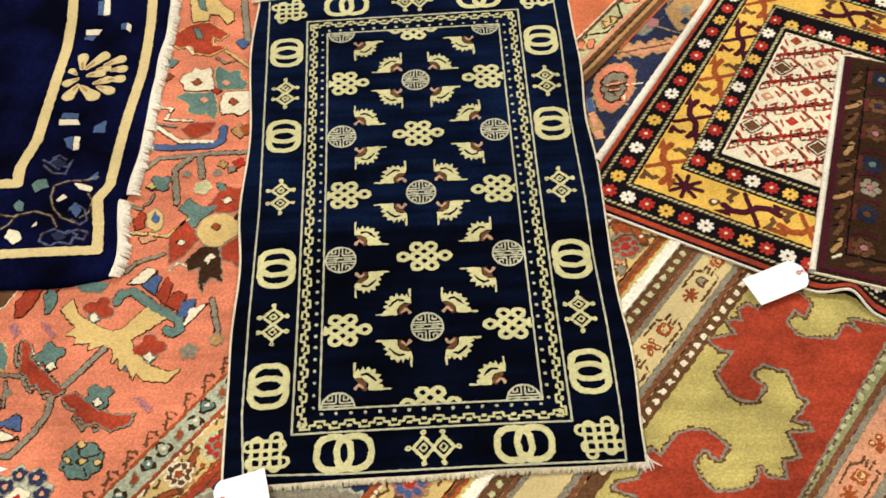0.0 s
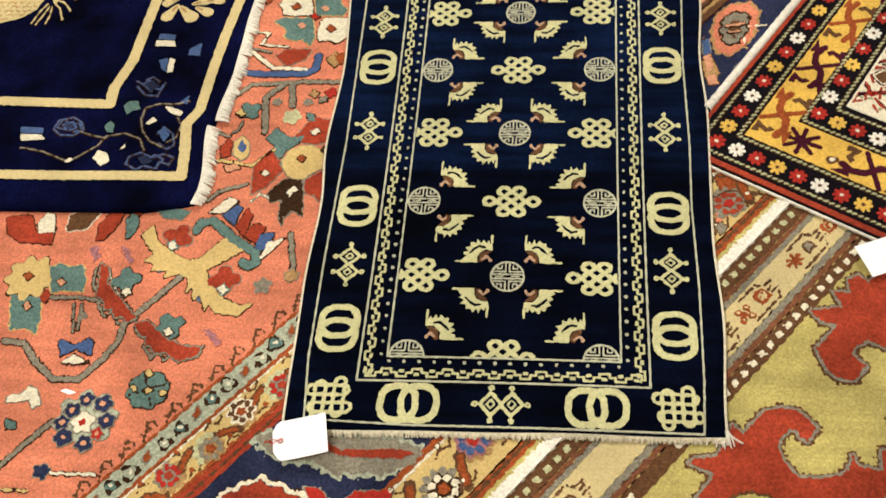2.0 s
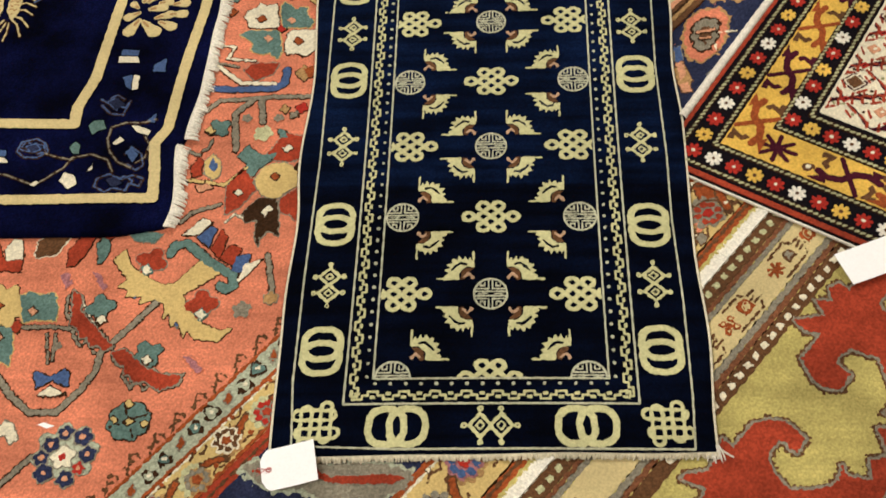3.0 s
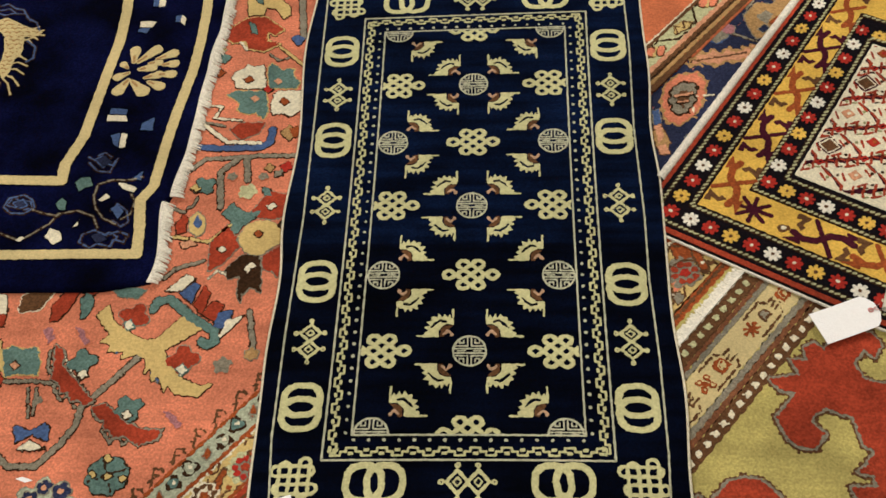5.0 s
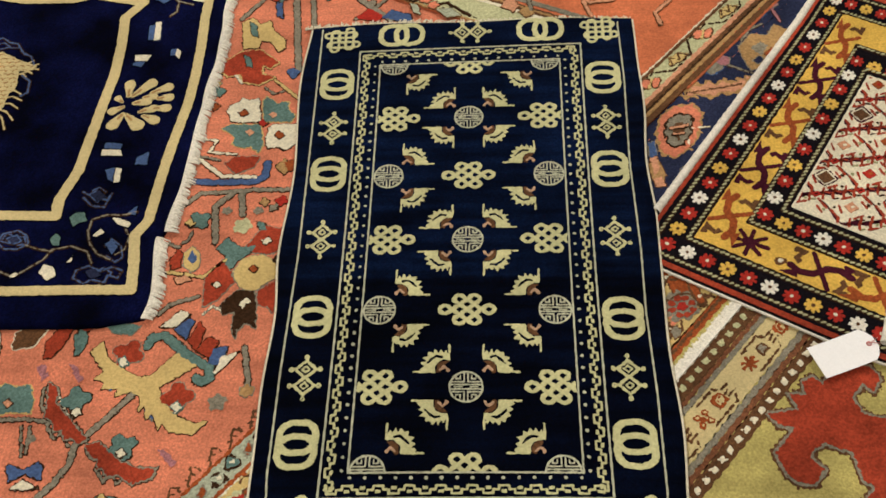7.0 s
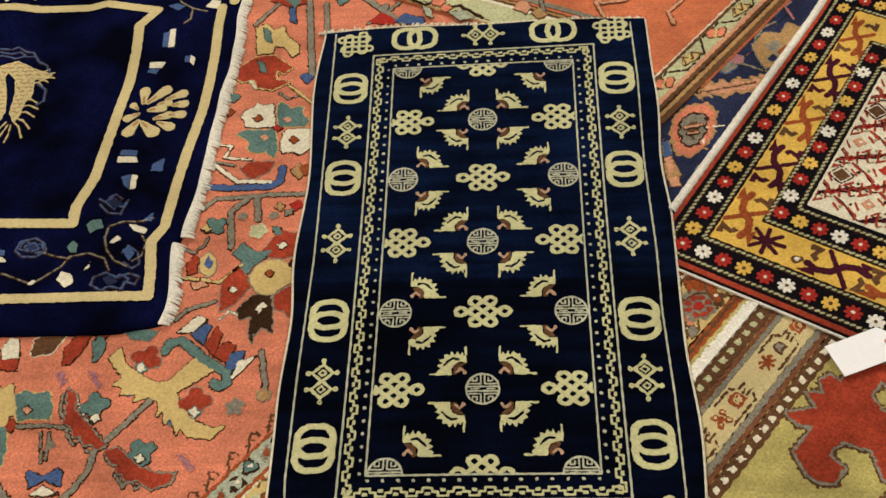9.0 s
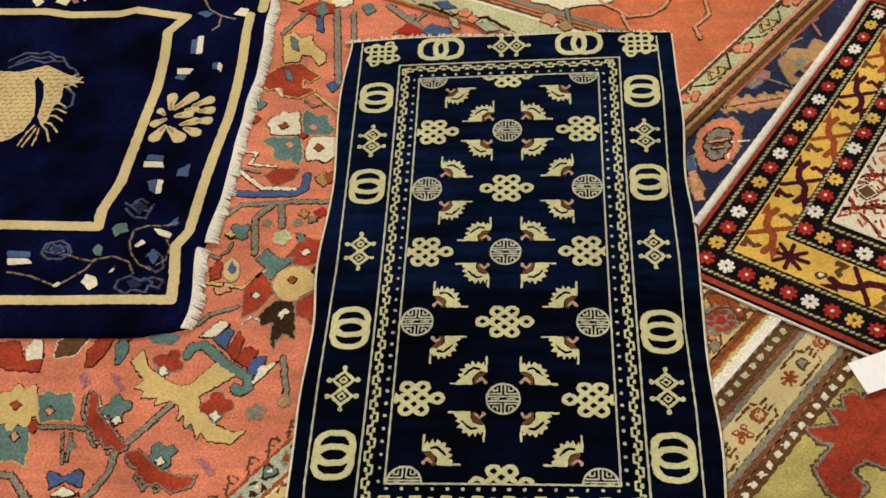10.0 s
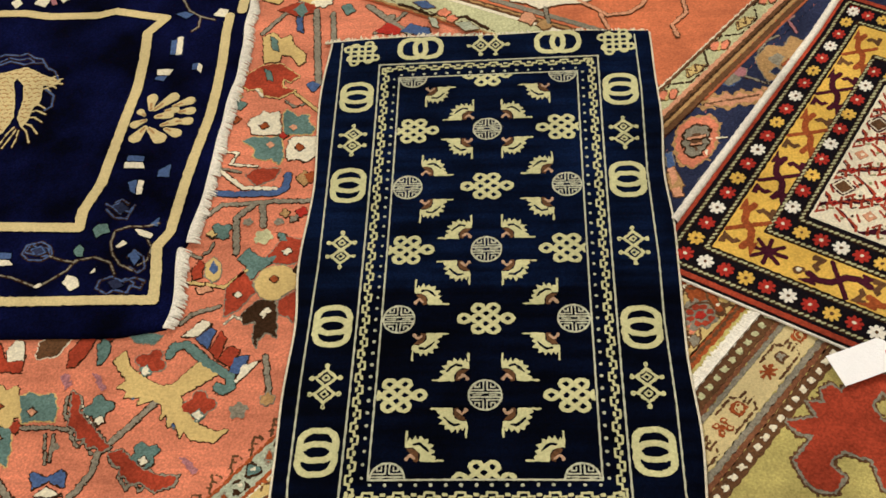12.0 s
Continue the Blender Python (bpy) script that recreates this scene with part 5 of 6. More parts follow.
# olive runner scrolls
leaf(on_runner, "scroll", "brick", [(24.4, -48.6), (22.7, -48.5), (22.8, -46.6), (21.3, -46.2), (19.6, -47.6), (18.2, -45.7), (16.9, -48.2), (13.5, -45.1), (13.0, -47.3), (14.0, -49.2), (11.2, -49.3), (8.8, -49.2), (7.0, -52.1), (6.9, -54.2), (8.0, -55.8), (10.8, -55.7), (11.1, -53.2), (12.9, -53.0), (14.5, -53.8), (15.5, -57.4), (12.7, -60.7), (12.8, -62.3), (10.1, -62.4), (8.5, -62.1), (9.3, -64.0), (8.2, -65.3), (6.0, -62.5), (5.1, -63.8), (3.4, -65.8), (1.4, -64.1), (-1.5, -66.2), (-3.9, -63.8), (-5.7, -63.8), (-8.2, -67.2), (-3.1, -68.0), (31.9, -66.7), (29.7, -61.0), (28.2, -63.7), (28.1, -60.6), (25.0, -60.7), (22.5, -57.3), (22.0, -55.2), (23.2, -52.9), (26.3, -52.8), (26.2, -54.7), (28.8, -54.3), (29.5, -52.2), (28.5, -50.4)])
leaf(on_runner, "scroll", "brick", [(-8.2, -47.6), (-8.6, -49.5), (-3.8, -49.5), (-2.1, -50.7), (-0.9, -52.6), (-1.0, -54.6), (-1.3, -56.1), (-3.7, -56.3), (-3.9, -55.2), (-3.1, -54.6), (-4.1, -53.4), (-6.8, -53.6), (-8.0, -55.3), (-8.9, -58.2), (-7.4, -60.3), (-5.1, -62.1), (-3.6, -62.5), (-1.5, -61.8), (-2.5, -63.0), (-1.1, -65.6), (-0.8, -67.2), (-6.6, -68.0), (-13.6, -68.6), (-20.6, -61.5), (-25.8, -55.3), (-22.9, -52.4), (-20.1, -50.5), (-15.4, -50.2), (-16.5, -46.8), (-15.7, -46.7), (-13.3, -48.9)])
leaf(on_runner, "hook_ground", "olive", [(-18.5, -55.0), (-16.5, -54.0), (-14.7, -55.2), (-13.8, -57.0), (-14.1, -59.1), (-16.0, -60.7), (-19.3, -56.7)])

rw = random.Random(5)
for p0, p1 in ((-0.02, 0.272), (-0.62, -0.205)):
    white_ends = []
    for p in np.arange(p0, p1, 0.0012):
        x, y = along(p, 0.321)
        dx, dy = along(rw.uniform(-0.35, 0.15), -1)
        white_ends.append((x, y, 0.0085, dx, dy, rw.uniform(0.018, 0.027), rw.uniform(-0.004, 0.004)))
    fringe("fringe", runner, white_ends, W["white"], "dense white cotton fringe", 0.0026).location.z = 0.004
    inlay("fringe_root", runner, [(slab_box(p0, -0.321, p1, -0.304), "white", 4)], 0.003, flat, AT, (0, 0, CA), 1, 0.0022, "white woven end strip")

# ---- royal blue rug with a dragon ----
dragon_rug = rug("dragon_rug", 0, 0, 0.0, 0, "royal blue wool rug with cream border lines, flowers and a dragon")
LT = 0.013
bl = wave(31, 0.0014, 0.12)
dR = lambda y: along_edge(y, ((-0.03, -0.509), (0.02, -0.502), (0.145, -0.514), (0.16, -0.502), (0.33, -0.492), (0.46, -0.491), (0.61, -0.483), (0.76, -0.491), (0.97, -0.490))) + bl(y)
pile("wool_ground", dragon_rug, lambda y: -1.95, dR, lambda x: -0.029 + 0.016 * max(0, (x + 0.60) / 0.09) ** 1.5 if x > -0.60 else -0.029, lambda x: 0.97, LT, W["royal"], flat, 0.015, "dark royal blue wool pile")
on_dragon = placer(dragon_rug, LT, 0, 0.0018, 0.0005, 0.0006)
rl = random.Random(12)
ends = []
for k, y in enumerate(np.arange(-0.014, 0.95, 0.0022)):
    if 0.150 < y < 0.160:
        continue
    clump = random.Random(900 + k // 5)
    sway, reach = clump.uniform(-0.30, 0.05), clump.uniform(0.015, 0.021)
    ends.append((dR(y) - 0.002, y, 0.010, 1, sway + rl.uniform(-0.08, 0.08), reach + rl.uniform(-0.002, 0.002), clump.uniform(-0.003, 0.002)))
fringe("fringe", dragon_rug, ends, W["white"], "thick white twisted end fringe", 0.0019, 5)


def petal(x0, y0, x1, y1, w):
    """A tapered petal, round at its tip."""
    return union(*[disc(x0 + (x1 - x0) * f, y0 + (y1 - y0) * f, w * (0.42 + 0.58 * f)) for f in np.linspace(0, 1, 7)])


def lotus():
    tips = ((-0.003, 0.022, -0.006, 0.053, 0.0105), (0.006, 0.022, 0.034, 0.054, 0.0115), (0.040, 0.029, 0.068, 0.043, 0.0100), (0.055, 0.014, 0.074, 0.016, 0.0100), (0.052, -0.012, 0.074, -0.011, 0.0100),
            (0.036, -0.031, 0.058, -0.042, 0.0105), (0.005, -0.030, 0.029, -0.054, 0.0130), (-0.004, -0.026, -0.017, -0.052, 0.0120), (-0.007, -0.007, -0.025, -0.018, 0.0090), (-0.011, 0.006, -0.021, 0.016, 0.0070),
            (0.012, 0.002, 0.034, 0.007, 0.0105), (0.028, 0.017, 0.044, 0.020, 0.0085), (0.027, -0.020, 0.050, -0.012, 0.0095))
    veins = union(*[line([(a, b), (a + 0.45 * (c - a), b + 0.45 * (d - b))], 0.0022) for a, b, c, d, w in tips])
    return [(petal(*t), "gold", 1 + 0.3 * (k % 3)) for k, t in enumerate(tips)] + [(veins, "tan", 2)]


on_dragon("lotus", lotus(), (-0.630, 0.460), 0, label="cream and brown lotus flower")
on_dragon("lotus", lotus(), (-0.93, 0.905), 40)
# cream lines and flowers of the blue rug
vine(on_dragon, "outer_line", "gold", 0.92, [(-104.4, 3.9), (-74, 3.7), (-60, 3.9), (-53.6, 3.8), (-54.2, 9.0), (-55.3, 15.0), (-53.6, 18.2), (-53.2, 29), (-52.7, 36), (-51.7, 46), (-51.6, 53.5), (-51.9, 61.3), (-52.5, 69.5), (-52.6, 74.6)], "ink")
vine(on_dragon, "outer_line", "gold", 1.0, [(-50.4, 76.2), (-50.3, 86.8)], "ink")
vine(on_dragon, "inner_line", "gold", 0.98, [(-111.2, 20.8), (-85.8, 19.9), (-69.8, 19.4), (-70.1, 23.0), (-68.3, 29.7), (-68.0, 36.5), (-67.6, 45), (-67.1, 54), (-67.5, 62), (-68.5, 70), (-65.6, 74.4), (-70, 75.4), (-76.4, 77.0), (-80, 75.8), (-90, 75.9), (-95.6, 77.2), (-103, 77.4), (-133.1, 78.7)], "ink")
vine(on_dragon, "cloud_line", "blue", 0.14, [(-99.0, 62.4), (-96.2, 64.6), (-93.0, 64.2), (-91.6, 64.8), (-89.8, 63.4), (-88.1, 63.0), (-86.6, 60.6), (-84.6, 59.3), (-83.4, 57.0)])
vine(on_dragon, "cloud_line", "blue", 0.14, [(-98.4, 60.4), (-94.4, 62.6), (-91.4, 61.5), (-89.7, 62.1)])
vine(on_dragon, "cloud_line", "blue", 0.17, [(-85.1, 54.2), (-83.1, 52.6), (-82.7, 49.5), (-83.8, 48.6)])
leaf(on_dragon, "block", "ivory", [(-62.0, 68.3), (-60.9, 68.6), (-60.3, 63.2), (-61.5, 63.3)], "dusk")
leaf(on_dragon, "block", "blue", [(-63.1, 67.3), (-62.0, 67.9), (-61.6, 63.3), (-62.6, 63.3)], "ink")
leaf(on_dragon, "block", "ivory", [(-64.2, 59.2), (-61.1, 59.1), (-61.7, 57.5), (-64.1, 57.6)], "ink")
leaf(on_dragon, "block", "blue", [(-64.0, 57.2), (-61.9, 57.3), (-62.5, 55.9), (-64.3, 56.3)], "ink")
leaf(on_dragon, "block", "blue", [(-57.6, 60.5), (-56.5, 60.8), (-56.6, 58.9), (-57.5, 58.9)], "ink")
leaf(on_dragon, "block", "ivory", [(-56.5, 60.8), (-55.5, 59.8), (-55.6, 57.9), (-56.5, 58.9)], "ink")
leaf(on_dragon, "block", "ivory", [(-65.2, 34.7), (-61.9, 34.6), (-61.2, 33.2), (-65.1, 33.3)], "ink")
leaf(on_dragon, "block", "blue", [(-65.0, 36.4), (-61.8, 36.0), (-61.9, 34.8), (-64.9, 35.0)], "ink")
leaf(on_dragon, "block", "blue", [(-58.6, 32.6), (-56.6, 34.0), (-56.4, 30.9), (-58.5, 31.0)], "ink")
leaf(on_dragon, "block", "ivory", [(-61.8, 30.3), (-60.7, 30.0), (-60.5, 27.0), (-61.5, 26.8)], "ink")
leaf(on_dragon, "block", "blue", [(-63.5, 29.8), (-62.0, 30.3), (-61.7, 27.1), (-62.6, 27.6)], "ink")
leaf(on_dragon, "block", "blue", [(-84.4, 14.2), (-80.2, 13.9), (-80.0, 12.7), (-84.0, 12.7)], "ink")
leaf(on_dragon, "block", "ivory", [(-83.9, 12.5), (-80.2, 12.4), (-79.3, 11.4), (-83.5, 11.0)], "ink")
leaf(on_dragon, "bud", "ivory", [(-69.7, 7.5), (-69.2, 9.1), (-67.5, 8.6), (-66.6, 6.8), (-67.9, 5.8)], "ink")
leaf(on_dragon, "bud", "ivory", [(-62.4, 15.1), (-61.4, 16.5), (-60.5, 15.8), (-61.8, 14.8)], "ink")
leaf(on_dragon, "bud", "ivory", [(-60.0, 19.0), (-58.4, 18.7), (-56.4, 17.7), (-56.8, 16.7), (-58.7, 17.5)], "ink")
leaf(on_dragon, "bud", "ivory", [(-65.5, 9.3), (-64.8, 11.2), (-64.7, 9.8)], "ink")
leaf(on_dragon, "bud", "ivory", [(-74.5, 6.6), (-73.6, 7.5), (-72.7, 7.1), (-73.8, 6.4)], "ink")
leaf(on_dragon, "blue_leaf", "teal", [(-67.3, 18.9), (-66.6, 20.1), (-65.0, 20.1), (-64.2, 18.3), (-65.6, 17.8), (-66.2, 16.9)], "ink")
leaf(on_dragon, "blue_leaf", "teal", [(-69.5, 14.2), (-68.8, 15.7), (-67.9, 14.9), (-67.6, 13.0), (-68.6, 13.0)], "ink")
leaf(on_dragon, "blue_leaf", "blue", [(-57.4, 20.0), (-56.1, 21.5), (-56.1, 19.4)], "ink")
vine(on_dragon, "tendril", "slate", 0.12, [(-63.4, 16.1), (-63.3, 18.6), (-61.1, 19.5), (-57.9, 19.5), (-55.9, 20.2)])
vine(on_dragon, "tendril", "slate", 0.12, [(-63.5, 16.3), (-62.7, 13.6), (-60.8, 11.2), (-58.4, 10.0)])
vine(on_dragon, "tendril", "slate", 0.12, [(-73.0, 7.1), (-69.6, 10.1), (-68.6, 12.2), (-65.5, 12.9), (-62.6, 11.7), (-61.3, 9.3)])
vine(on_dragon, "tendril", "slate", 0.10, [(-68.5, 11.8), (-71.1, 12.3), (-73.5, 13.3)])
vine(on_dragon, "rose_line", "blue", 0.12, [(-78.3, 13.6), (-77.9, 15.6), (-75.5, 16.3), (-73.7, 15.2), (-73.0, 13.5), (-74.5, 12.3), (-76.8, 12.4), (-78.3, 13.6)])
vine(on_dragon, "rose_line", "blue", 0.10, [(-77.0, 14.6), (-75.4, 15.3), (-74.3, 14.0), (-75.7, 13.3), (-77.0, 14.6)])
vine(on_dragon, "rose_line", "blue", 0.12, [(-66.3, 24.8), (-64.1, 23.4), (-61.8, 22.9), (-61.2, 24.4), (-61.9, 21.3), (-64.1, 21.6), (-66.0, 23.5)])
vine(on_dragon, "rose_line", "blue", 0.10, [(-64.7, 25.0), (-63.7, 25.8), (-62.2, 24.7), (-63.2, 23.7)])
vine(on_dragon, "rose_line", "blue", 0.12, [(-63.7, 6.3), (-63.5, 7.9), (-61.6, 8.8), (-59.6, 7.6), (-57.7, 8.5), (-55.9, 7.8), (-56.3, 6.2), (-58.1, 6.9), (-58.3, 5.3), (-60.6, 6.0), (-61.7, 5.1), (-63.7, 6.3)])
vine(on_dragon, "rose_line", "blue", 0.11, [(-59.8, 12.8), (-59.0, 14.3), (-57.1, 12.8), (-56.4, 10.4), (-57.5, 9.5), (-59.2, 10.9)])
vine(on_dragon, "tendril", "slate", 0.15, [(-64.1, 82.0), (-61.2, 76.5), (-58.6, 74.6), (-58.5, 71.5), (-59.6, 70.2)])
vine(on_dragon, "tendril", "slate", 0.14, [(-58.6, 74.6), (-55.6, 73.5)])
leaf(on_dragon, "bud", "ivory", [(-56.1, 74.9), (-55.0, 76.9), (-53.1, 76.5), (-53.4, 74.1)], "ink")
leaf(on_dragon, "bud", "blue", [(-63.8, 75.6), (-62.3, 76.2), (-60.1, 75.4), (-61.5, 74.1)], "ink")
leaf(on_dragon, "bud", "ivory", [(-94.7, 80.2), (-93.6, 82.3), (-91.4, 81.5), (-92.0, 79.0)], "ink")
leaf(on_dragon, "bud", "ivory", [(-99.7, 80.8), (-98.4, 82.2), (-97.1, 80.3), (-98.2, 78.9)], "ink")
leaf(on_dragon, "dragon_body", "gold", [(-95.7, 59.0), (-90.6, 60.8), (-87.2, 58.7), (-82.6, 56.6), (-84.2, 55.3), (-85.9, 55.3), (-85.3, 51.9), (-85.4, 50.5), (-86.2, 49.3), (-86.3, 45.8), (-87.1, 43.9), (-88.6, 46.6), (-88.8, 51.5), (-89.9, 55.5), (-91.7, 57.6), (-92.1, 56.5), (-90.4, 51.6), (-89.3, 46.8), (-90.2, 42.8), (-92.4, 40.6), (-96.3, 39.2), (-103.9, 42.6), (-109.7, 56.6), (-102.7, 59.6)], "ink")
for k, (x, y) in enumerate(((-84.6, 57.2), (-83.4, 56.6), (-83.0, 55.6), (-84.0, 54.9), (-85.0, 54.4))):
    vine(on_dragon, "tooth", "gold", 0.16, [(x - 0.9, y), (x, y + 0.3), (x + 0.8, y + 0.9 - 0.4 * k)])
vine(on_dragon, "cloud_line", "blue", 0.12, [(-97.5, 61.6), (-95.0, 63.6), (-92.6, 62.9), (-90.9, 63.4), (-89.3, 61.9), (-87.4, 61.9), (-86.0, 59.8)])
vine(on_dragon, "claw", "gold", 0.15, [(-86.7, 49.6), (-85.5, 50.2), (-83.7, 48.9)])
vine(on_dragon, "claw", "gold", 0.15, [(-86.7, 48.1), (-85.3, 48.5), (-83.3, 47.4)])
vine(on_dragon, "claw", "gold", 0.15, [(-86.8, 46.6), (-85.2, 46.7), (-83.4, 45.3)])
vine(on_dragon, "claw", "gold", 0.14, [(-86.8, 45.1), (-85.3, 44.5), (-83.6, 42.4)])
vine(on_dragon, "claw", "gold", 0.15, [(-87.0, 44.2), (-85.8, 43.0), (-84.5, 40.0)])
vine(on_dragon, "claw", "gold", 0.14, [(-87.9, 43.6), (-88.4, 41.6), (-89.3, 38.7)])
vine(on_dragon, "claw", "gold", 0.14, [(-88.5, 44.2), (-89.4, 42.2), (-90.2, 39.1)])
vine(on_dragon, "claw", "gold", 0.14, [(-87.4, 43.3), (-87.2, 41.3), (-87.4, 39.0)])
vine(on_dragon, "rose_line", "blue", 0.12, [(-77.9, 14.1), (-77.2, 15.8), (-75.6, 15.0), (-76.2, 13.6), (-77.9, 14.1)])
vine(on_dragon, "rose_line", "blue", 0.12, [(-75.6, 15.0), (-74.0, 15.0), (-73.4, 13.5), (-74.7, 13.1)])
vine(on_dragon, "rose_line", "blue", 0.12, [(-65.1, 24.2), (-63.9, 25.0), (-62.5, 23.9), (-63.3, 22.4), (-65.1, 24.2)])
vine(on_dragon, "rose_line", "blue", 0.11, [(-60.0, 7.6), (-59.0, 8.3), (-57.5, 7.3), (-58.1, 6.2)])
vine(on_dragon, "tendril", "slate", 0.11, [(-57.3, 16.7), (-56.1, 14.7), (-56.4, 12.1), (-57.7, 11.1)])
vine(on_dragon, "tendril", "slate", 0.11, [(-83.0, 9.6), (-78.9, 8.8), (-74.5, 6.9)])
leaf(on_dragon, "blue_leaf", "blue", [(-59.9, 13.3), (-58.9, 14.0), (-57.6, 12.6), (-58.3, 11.1)], "ink")
leaf(on_dragon, "blue_leaf", "dusk", [(-62.1, 7.6), (-60.5, 8.3), (-59.1, 6.9), (-60.6, 6.0)], "ink")
leaf(on_dragon, "blue_leaf", "dusk", [(-77.3, 14.8), (-75.5, 15.5), (-74.0, 14.3), (-75.4, 13.1)], "ink")
leaf(on_dragon, "blue_leaf", "dusk", [(-64.9, 24.2), (-63.5, 25.0), (-62.0, 23.6), (-63.3, 22.4)], "ink")
leaf(on_dragon, "bud", "ivory", [(-90.7, 83.3), (-89.5, 84.3), (-86.8, 82.0), (-88.5, 80.2)], "ink")
leaf(on_dragon, "bud", "lilac", [(-91.3, 81.1), (-90.5, 81.8), (-89.6, 79.9), (-90.4, 79.3)], "ink")


# ---- small rug with the flower bands ----
flower_rug = rug("flower_border_rug", 0.253, 0.111, 0.0, -30.2, "small white-field rug with black flower bands and a yellow border")
RT = 0.008
RW, RH = 0.60, 0.780
def ruffle(x):
    """The near end is pushed up into a fold."""
    return 0.024 * math.exp(-((x - 0.468) / 0.030) ** 2)


def slack(x, y):
    """The rug's pull out of square, and the fold at its near end."""
    return (x + 0.028 * max(0, 1 - x / 0.16) * min(1, max(0, y) / 0.65), y + ruffle(x) * max(0, 1 - y / 0.10))


flift = lambda x, y: 0.35 * ruffle(x) * max(0, 1 - y / 0.12)
pile("wool_ground", flower_rug, lambda y: slack(0, y)[0], lambda y: RW, lambda x: ruffle(x), lambda x: RH, RT, W["black"], flift, 0.02, "black wool ground")


def in_flower(name, parent, layers, cell=0.004, lift=flat, base=0.0, spot=(0, 0, 0), flip=1, wobble=0.0005, label="", run=2, **more):
    return inlay(name, parent, layers, cell, flift, base, spot, flip, wobble, label, run, bend=slack, **more)


def on_flower(name, layers, spot=(0, 0), lean=0, flip=1, label=""):
    return in_flower(name, flower_rug, layers, 0.0016, flat, RT + nudge(), (spot[0], spot[1], lean), flip, 0.0004, label, 8, jag=0.0006)


# bands, from the edge inwards
FX, FY0, FY1 = 0.186, 0.214, 0.567
in_flower("edge_band", flower_rug, [(minus(slab_box(0.005, 0.005, RW - 0.005, RH - 0.005), slab_box(0.0120, 0.0145, RW - 0.0120, RH - 0.0145)), "brick", 1)], 0.004, flat, RT)
yellow = minus(slab_box(0.076, 0.081, RW - 0.076, RH - 0.078), slab_box(0.135, 0.147, RW - 0.135, RH - 0.144))
in_flower("yellow_border", flower_rug, [(yellow, "mustard", 1)], 0.004, flat, RT, label="mustard yellow border with hooked figures", wobble=0.0009)
in_flower("white_field", flower_rug, [(slab_box(FX, FY0, RW - FX, FY1), "ivory", 1)], 0.004, flat, RT, label="ivory field with a red lattice")
for d, e, f in ((0.0235, 0.0245, 0.0245), (0.0685, 0.0735, 0.0725), (0.1405, 0.1535, 0.150), (0.1775, 0.2005, 0.2005)):
    x0, y0, x1, y1 = d, e, RW - d, RH - f
    in_flower("cord_line", flower_rug, [(line([(x0, y0), (x1, y0), (x1, y1), (x0, y1)], 0.0042, True), "brown", 1)], 0.004, flat, RT)
    beads = []
    for k in range(int((y1 - y0) / 0.0092)):
        yy = y0 + 0.0046 + k * 0.0092
        beads.append(line([(x0 - 0.0016, yy - 0.0022), (x0 + 0.0016, yy + 0.0022)], 0.0016))
    on_flower("beaded_cord", [(union(*beads), "mint", 2)])
    for yy in (y0, y1):
        beads = [line([(x0 + 0.0046 + k * 0.0092 - 0.0022, yy - 0.0012), (x0 + 0.0046 + k * 0.0092 + 0.0022, yy + 0.0012)], 0.0016) for k in range(int((x1 - x0) / 0.0092))]
        on_flower("beaded_cord", [(union(*beads), "mint", 2)])


def small_flower(c):
    heart = {"red": "ivory", "white": "umber", "mustard": "umber"}[c]
    return [(union(*[line([(0, 0), (0.0112 * math.cos(a), 0.0112 * math.sin(a))], 0.0030) for a in np.arange(0.2, 6.4, 0.7854)]), c, 1), (disc(0, 0, 0.0030), heart, 2)]


turns = ["red", "white", "red", "mustard"]
for k in range(-1, 17):
    on_flower("flower", small_flower(turns[k % 4]), (0.0455, 0.122 + 0.0384 * k), rb.uniform(0, 40))
for k in range(0, 15):
    on_flower("flower", small_flower(turns[k % 4]), (0.0455 + 0.0348 * k, 0.0470), rb.uniform(0, 40))
    on_flower("flower", small_flower(turns[(k + 1) % 4]), (0.0455 + 0.0348 * k, RH - 0.0470), rb.uniform(0, 40))
for k in range(0, 11):
    on_flower("flower", small_flower(turns[k % 4]), (0.156, 0.179 + 0.0412 * k), rb.uniform(0, 40))
for k in range(1, 9):
    on_flower("flower", small_flower(turns[(k + 2) % 4]), (0.156 + 0.0330 * k, 0.176), rb.uniform(0, 40))
    on_flower("flower", small_flower(turns[(k + 2) % 4]), (0.156 + 0.0330 * k, 0.591), rb.uniform(0, 40))


def hooked_vine(c, brown):
    """A stem that swings across the border, with a bar and two hooks; the same turned half round."""
    half = [line([(-0.010, 0.045), (-0.016, 0.026), (-0.010, 0.008), (0.0, 0.0)], 0.0060), area([(-0.029, 0.058), (-0.029, 0.026), (-0.014, 0.034)]), line([(0.0, 0.0), (0.028, 0.021)], 0.0040)]
    hook = [area([(0.029, 0.028), (0.029, 0.052), (0.018, 0.050), (0.020, 0.042), (0.006, 0.046), (-0.003, 0.036), (0.006, 0.032), (0.009, 0.037), (0.016, 0.035)])]

    def turned(shape):
        def g(X, Y):
            return shape(-X, -Y)
        g.box = (-shape.box[2], -shape.box[3], -shape.box[0], -shape.box[1])
        return g
    return [(union(*half, *[turned(q) for q in half]), c, 2), (union(*hook, *[turned(q) for q in hook]), brown, 2)]


